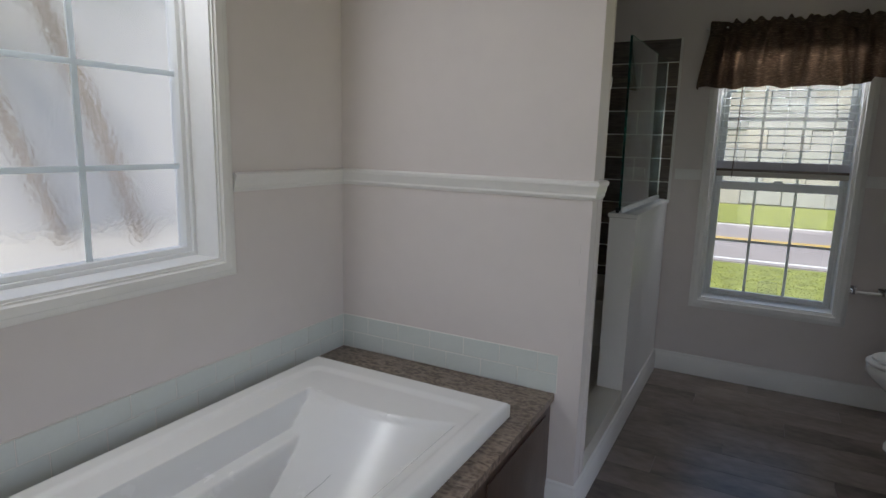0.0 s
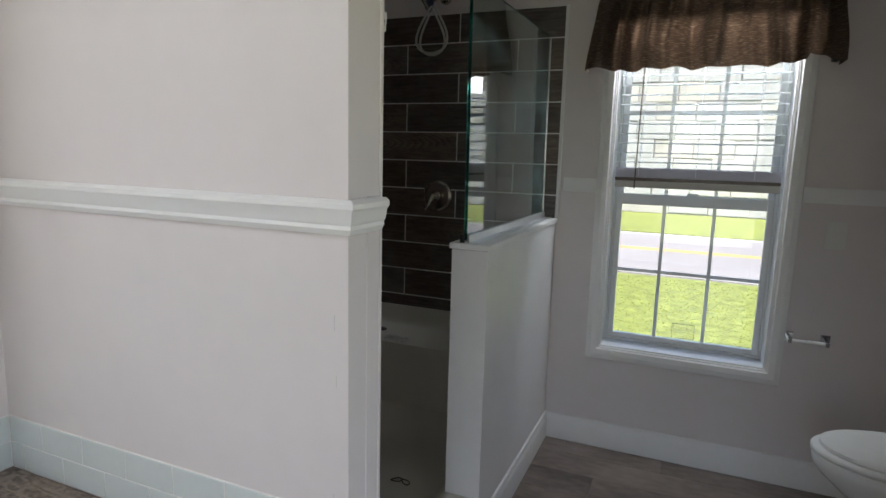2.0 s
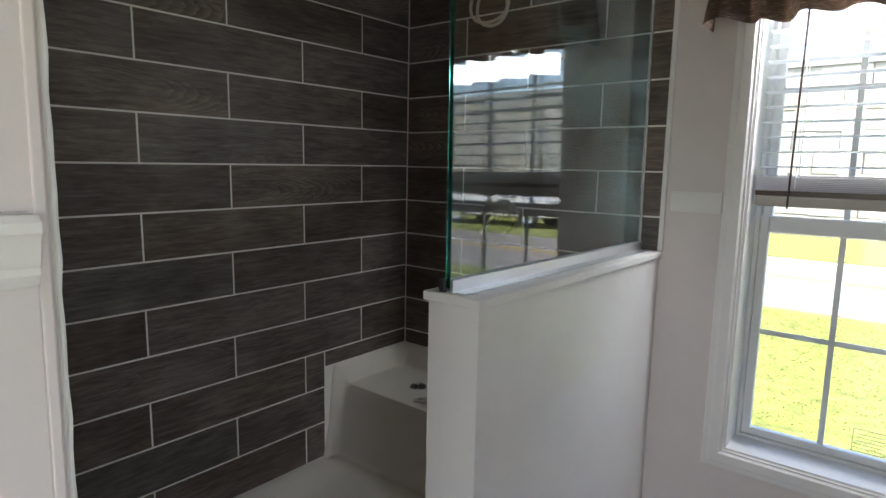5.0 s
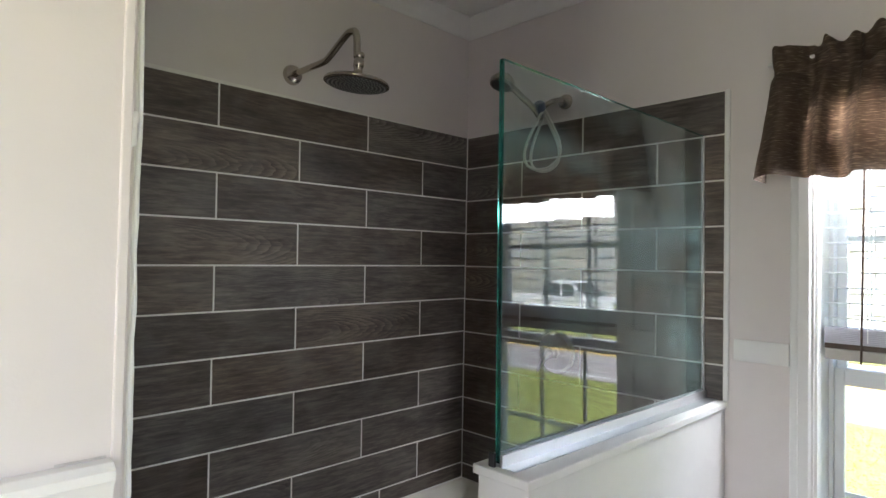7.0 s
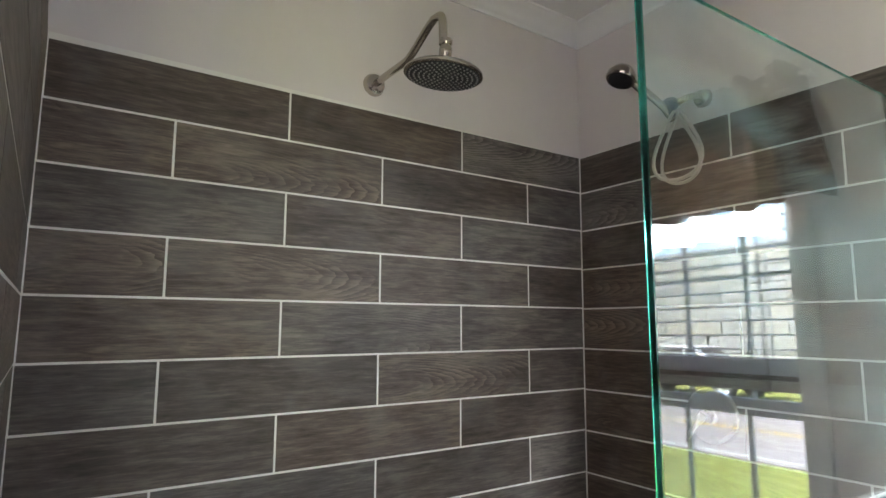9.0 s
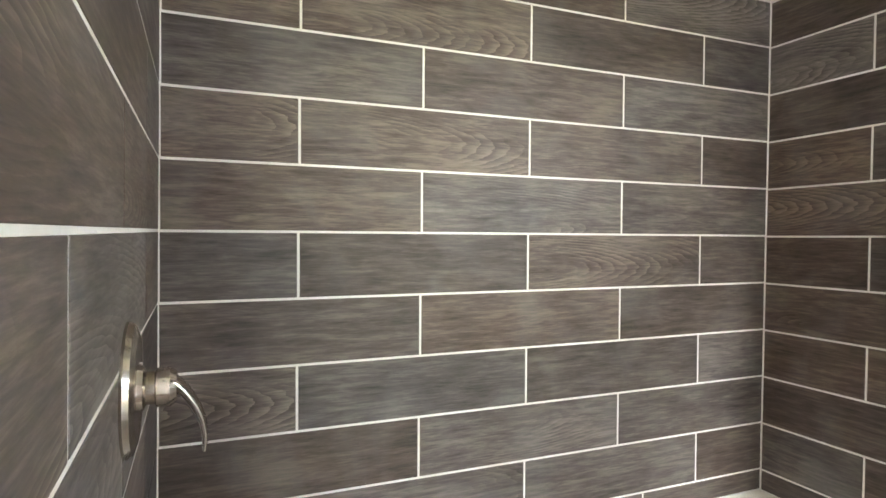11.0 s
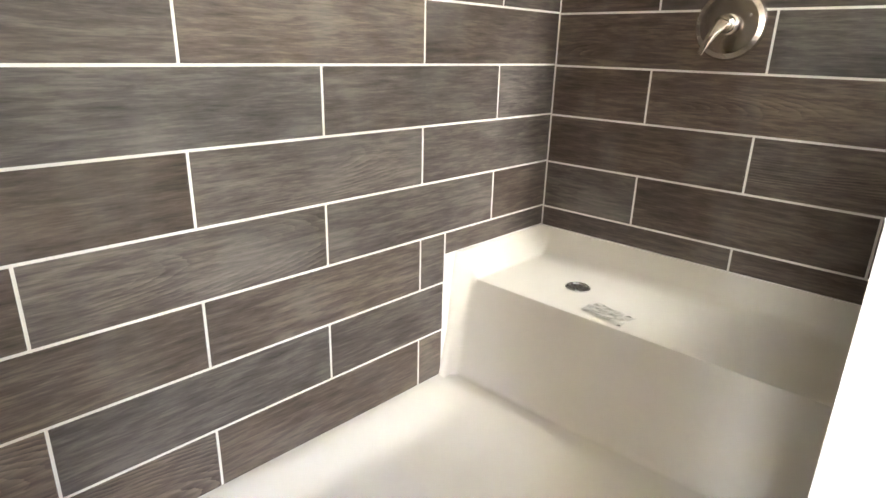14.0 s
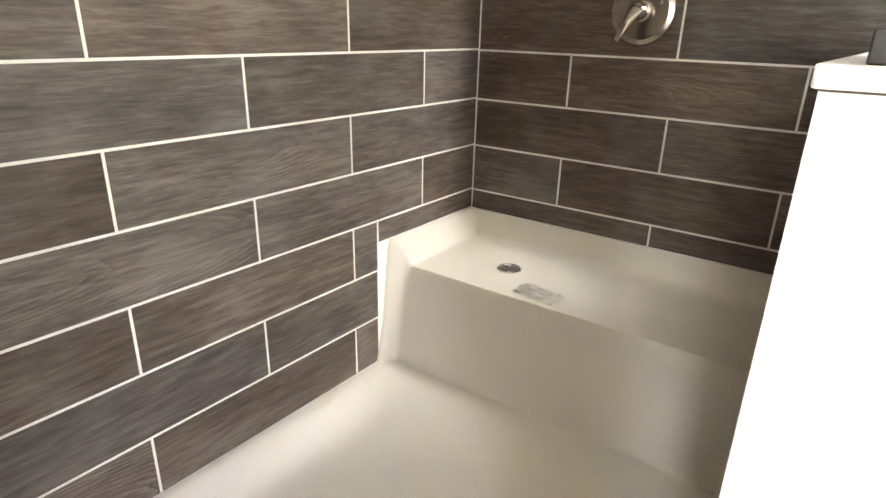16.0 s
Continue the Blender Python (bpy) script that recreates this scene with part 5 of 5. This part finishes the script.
# parked pickup truck
def pickup(at):
    """A white crew-cab pickup, its nose towards -x."""
    t = thing("pickup_truck", "white crew-cab pickup truck parked beside the road", "truck", at)
    X, Y, Z = at
    def pt(x, y, z):
        return Vector((X + x, Y + y, Z + z))
    def prof(points, y0, y1):
        bm = bmesh.new()
        loft(bm, [[pt(x, y0, z) for x, z in points], [pt(x, y1, z) for x, z in points]])
        bmesh.ops.bevel(bm, geom=[e for e in bm.edges if e.calc_length() > 0.3], offset=0.03, segments=2, affect="EDGES")
        return bm
    part("body", prof([(-2.95, 0.45), (-2.98, 0.95), (-2.85, 1.12), (-1.55, 1.20), (-1.45, 1.22), (0.75, 1.22), (0.80, 1.20), (2.90, 1.22), (2.95, 0.55), (2.3, 0.45)], -0.95, 0.95), M_CAR, t, "white painted body", 40)
    part("cab", prof([(-1.50, 1.20), (-0.75, 1.82), (-0.55, 1.87), (0.45, 1.87), (0.62, 1.82), (0.78, 1.20)], -0.82, 0.82), M_CAR, t, "white painted cab", 40)
    for s in (-1, 1):
        y = s * 0.825
        for pts in ([(-1.22, 1.25), (-0.72, 1.74), (-0.36, 1.77), (-0.36, 1.25)], [(-0.27, 1.25), (-0.27, 1.77), (0.42, 1.77), (0.58, 1.70), (0.66, 1.25)]):
            bm = bmesh.new()
            loft(bm, [[pt(x, y - 0.006 * s, z) for x, z in pts], [pt(x, y + 0.004 * s, z) for x, z in pts]])
            part("side_window", bm, M_CARGLASS, t, "dark glass")
        part("mirror", boxes((X - 1.25, X - 1.08, Y + s * 0.86, Y + s * 1.06, Z + 1.22, Z + 1.42), bevel=0.03), M_CAR, t)
        part("headlight", boxes((X - 3.0, X - 2.80, Y + s * 0.62, Y + s * 0.965, Z + 0.80, Z + 1.04), bevel=0.03), M_CHROME, t, "clear headlight")
        for wx in (-1.95, 1.75):
            arch = part("wheel_arch", lathe(bmesh.new(), [(0.47, 0), (0.47, 0.012), (0.30, 0.013)], Matrix.Translation((X + wx, Y + s * 0.948, Z + 0.45)) @ pose(0, 0, 0, -90 * s, 0, 0), 32), M_TYRE, t, "dark wheel arch")
            wm = Matrix.Translation((X + wx, Y + s * 0.78, Z + 0.40)) @ pose(0, 0, 0, -90 * s, 0, 0)
            w = part("wheel", lathe(bmesh.new(), [(0.25, 0), (0.39, 0.01), (0.40, 0.04), (0.40, 0.20), (0.385, 0.235), (0.26, 0.24), (0.25, 0.20)], wm, 36), M_TYRE, t, "black tyre", 40)
            part("rim", lathe(bmesh.new(), [(0.25, 0.19), (0.25, 0.225), (0.22, 0.215), (0.10, 0.20), (0.09, 0.235), (0.002, 0.24)], wm, 36), M_CHROME, w, "alloy rim", 30)
    part("windscreen", loft(bmesh.new(), [[pt(-1.44, y, 1.25) for y in (-0.70, 0.70)] + [pt(-0.80, y, 1.78) for y in (0.66, -0.66)], [pt(-1.455, y, 1.26) for y in (-0.70, 0.70)] + [pt(-0.815, y, 1.79) for y in (0.66, -0.66)]]), M_CARGLASS, t, "dark glass")
    part("bumper", boxes((X - 3.06, X - 2.86, Y - 0.97, Y + 0.97, Z + 0.42, Z + 0.66), bevel=0.04), M_CHROME, t, "chrome bumper")
    part("grille", boxes((X - 3.01, X - 2.95, Y - 0.60, Y + 0.60, Z + 0.70, Z + 1.02), bevel=0.02), M_TYRE, t, "dark grille")
    return t


pickup((13.8, 23.4, GZ + 0.03))

structure("ground_drive", boxes((-13.99, -2.6, -14, 13.0, GZ - 0.029, GZ - 0.022)), M_BACK, "pale gravel drive beside the house")
house = thing("neighbour_house", "pale grey sided house next door", "house", (-17.0, 0.0, GZ - 0.03))
part("wall", boxes((-20, -14.0, -20, 13, GZ - 0.03, 6.4)), M_SIDING, house, "pale grey siding")
part("roof", loft(bmesh.new(), [[Vector((-20.5, y, 6.4)), Vector((-13.5, y, 6.4)), Vector((-13.5, y, 6.52)), Vector((-17.0, y, 7.6)), Vector((-20.5, y, 6.52))] for y in (-20.4, 13.4)]), M_ROOF, house, "grey shingle roof")

# palms and shrubs outside the obscure window
def palm(at, lean, height):
    t = thing("palm_tree", "palm tree with a leaning tan trunk and drooping fronds", "tree", at, "palms beside the house")
    rings = []
    for k in range(22):
        s = k / 21
        r = 0.09 + 0.08 * s + 0.010 * (k % 2)
        c = Vector(at) + Vector((lean[0] * s * s, lean[1] * s, height * s))
        rings.append([c + Vector((r * math.cos(i * math.pi / 6), r * math.sin(i * math.pi / 6), 0)) for i in range(12)])
    part("trunk", loft(bmesh.new(), rings), M_BARK, t)
    top = Vector(at) + Vector((lean[0], lean[1], height))
    rg = random.Random(int(height * 100))
    bm = bmesh.new()
    for f in range(16):
        a = f / 16 * 6.283 + rg.uniform(-0.2, 0.2)
        L_, up = rg.uniform(2.0, 3.0), rg.uniform(0.2, 1.2)
        d, side = Vector((math.cos(a), math.sin(a), 0)), Vector((-math.sin(a), math.cos(a), 0))
        prev = None
        for k in range(15):
            s = k / 14
            c = top + d * L_ * s + Vector((0, 0, up * s - 2.4 * s * s))
            for sg in (-1, 1):
                w = 0.60 * math.sin(math.pi * min(s + 0.08, 1)) + 0.02
                tip = c + side * sg * w + d * 0.18 - Vector((0, 0, 0.22 * w + 0.05))
                bm.faces.new((bm.verts.new(c - d * 0.022), bm.verts.new(c + d * 0.022), bm.verts.new(tip)))
    part("crown", bm, M_FROND, t, "yellow-green drooping fronds")
    return t


palm((-11.5, 8.3, GZ - 0.03), (-0.9, -1.5), 5.4)
palm((-12.3, 7.1, GZ - 0.03), (-0.9, -1.6), 5.2)
rg = random.Random(3)
for x, y, s in ((-5.6, 0.4, 1.0), (-5.9, 1.4, 0.8), (-6.2, -0.9, 1.1)):
    sh = thing("shrub", "low russet garden shrub", "shrub", (x, y, GZ - 0.03), "shrubs beside the house")
    part("stem", tube(bmesh.new(), [(x, y, GZ - 0.03), (x + 0.02, y, GZ + 0.25), (x, y + 0.03, GZ + 0.6 * s)], 0.03, 8), M_BARK, sh)
    bm = bmesh.new()
    for k in range(900):
        v = Vector((rg.gauss(0, 0.30), rg.gauss(0, 0.34), rg.gauss(0, 0.25))) * s
        c = Vector((x, y, GZ + 0.65 * s)) + v
        if c.z < GZ:
            continue
        q = Vector((rg.uniform(-1, 1), rg.uniform(-1, 1), rg.uniform(-1, 1))).normalized() * 0.06
        p_ = q.orthogonal().normalized() * 0.03
        bm.faces.new((bm.verts.new(c - q), bm.verts.new(c + p_), bm.verts.new(c + q), bm.verts.new(c - p_)))
    part("foliage", bm, M_SHRUB, sh, "russet leaves")

# casing of the made-up doorway round the east fill lamp, never in view
added_door1 = thing("added_door_1", "added unseen white cased doorway in the east wall", "doorway", (XE, 2.05, 0))
added_door1["kind"] = "structure"
part("casing", boxes((XE - 0.016, XE, 1.488, 1.550, 0, 2.142), (XE - 0.016, XE, 2.550, 2.612, 0, 2.142), (XE - 0.016, XE, 1.550, 2.550, 2.080, 2.142), bevel=0.003), M_TRIM, added_door1)

# ---- floor planks ----
PLANK_W, PLANK_L = 0.18, 1.22
plank_mesh = {}


row, y = 0, 0.30
while y < YN:
    x = XP - 0.05 - (row * 0.47) % PLANK_L
    w = min(PLANK_W, YN - y)
    while x < XE:
        a, b = max(x, XP - 0.05), min(x + PLANK_L, XE)
        if b - a > 0.03:
            piece("plank", plank_mesh, b - a - 0.0012, w - 0.0012, 0.006, 0.001, M_FLOOR, pose((a + b) / 2, y + w / 2, -0.006, -90, 0, 0), floor)
        x += PLANK_L
    row, y = row + 1, y + PLANK_W
rest = boxes((XW, XE, YS, 0.299, -0.0055, 0.0), (XW, XP - 0.0515, 0.30, YN, -0.0055, -0.001))
part("plank_field", rest, M_FLOOR, floor)["kind"] = "stuff"

# ---- shower tiles ----
PITCH, GAP = 0.1500, 0.0056
ROW0 = 0.2142
FALL = 0.0095   # the west courses run down towards the partition
tile_cache = {}


def tile_wall(parent, to_matrix, u0, u1, joints_odd, joints_even, bottom_of, top):
    """Courses of plank tiles between u0 and u1; joints give the vertical joints of odd and even courses."""
    for r in range(13):
        zb, zt = ROW0 + r * PITCH, min(ROW0 + (r + 1) * PITCH, top)
        cuts = [u0] + [j for j in (joints_odd if r % 2 else joints_even) if u0 + 0.02 < j < u1 - 0.02] + [u1]
        for a, b in zip(cuts, cuts[1:]):
            for p, q, lo in bottom_of(a, b, zb):
                if zt - lo > 0.02 and q - p > 0.012:
                    piece("tile", tile_cache, q - p - GAP, zt - lo - GAP, 0.0065, 0.001, M_TILE, to_matrix((p + q) / 2, (lo + zt) / 2), parent)


STEP_Y, PAN_Z, SEAT_Z = 3.920, 0.2135, 0.597


def west_bottom(a, b, zb):
    out = []
    for p, q, lo in ((a, min(b, STEP_Y), max(zb, PAN_Z)), (max(a, STEP_Y), b, max(zb, SEAT_Z))):
        if q > p:
            out.append((p, q, lo))
    if len(out) == 2 and out[0][2] == out[1][2]:
        return [(a, b, zb)]
    return out


tile_wall(wall_west, lambda u, z: pose(XW, u, z + FALL * (u - 4.12), 0, 0, 90) @ pose(0, 0, 0, 0, -math.degrees(FALL), 0), YP1 + 0.0065, YN - 0.0065, [2.927, 3.521, 4.121], [3.221, 3.824], west_bottom, 2.158)
tile_wall(wall_north, lambda u, z: pose(u, YN, z), XW + 0.0065, -0.264, [-1.098, -0.500], [-0.803], lambda a, b, zb: [(a, b, max(zb, SEAT_Z))], 2.158)
tile_wall(wall_partition, lambda u, z: pose(u, YP1, z - 0.0135 - 0.009 * (u + 1.41), 0, 0, 180) @ pose(0, 0, 0, 0, -0.52, 0), XW + 0.0065, XP - 0.029, [-1.105, -0.505], [-1.405, -0.802], lambda a, b, zb: [(a, b, max(zb, PAN_Z))], 2.158)
part("grout", boxes((XW - 0.01, XW + 0.0056, YP1, YN, PAN_Z - 0.02, 2.158)), M_GROUT, wall_west, "pale grout between dark tiles")
part("grout", boxes((XW, -0.262, YN - 0.0056, YN + 0.01, SEAT_Z - 0.02, 2.158)), M_GROUT, wall_north, "pale grout between dark tiles")
part("grout", boxes((XW, XP - 0.0285, YP1 - 0.01, YP1 + 0.0056, PAN_Z - 0.02, 2.158)), M_GROUT, wall_partition, "pale grout between dark tiles")
# pale tile upstand round the tub
wt_cache = {}
WP, WH = 0.1665, 0.0795
for r in range(2):
    u = -0.355 if r == 0 else -0.355 + WP / 2
    while u > XW + 0.01:
        a, b = max(u - WP, XW + 0.006), min(u, -0.355)
        if b - a > 0.012:
            piece("tile", wt_cache, b - a - 0.003, WH - 0.003, 0.006, 0.0012, M_WTILE, pose((a + b) / 2, YP0, DECK_Z + WH * (r + 0.5)), wall_partition)
        u -= WP
    u = YP0 - 0.006 + (WP / 2 if r else 0)
    while u > 0.55:
        a, b = max(u - WP, 0.55), min(u, YP0 - 0.0065)
        if b - a > 0.012:
            piece("tile", wt_cache, b - a - 0.003, WH - 0.003, 0.006, 0.0012, M_WTILE, pose(XW, (a + b) / 2, DECK_Z + WH * (r + 0.5), 0, 0, 90), wall_west)
        u -= WP
part("upstand_grout", boxes((XW, -0.3545, YP0 - 0.004, YP0 + 0.01, DECK_Z, DECK_Z + 2 * WH)), M_GROUT, wall_partition)
part("upstand_grout", boxes((XW - 0.01, XW + 0.004, 0.55, YP0 - 0.004, DECK_Z, DECK_Z + 2 * WH)), M_GROUT, wall_west)
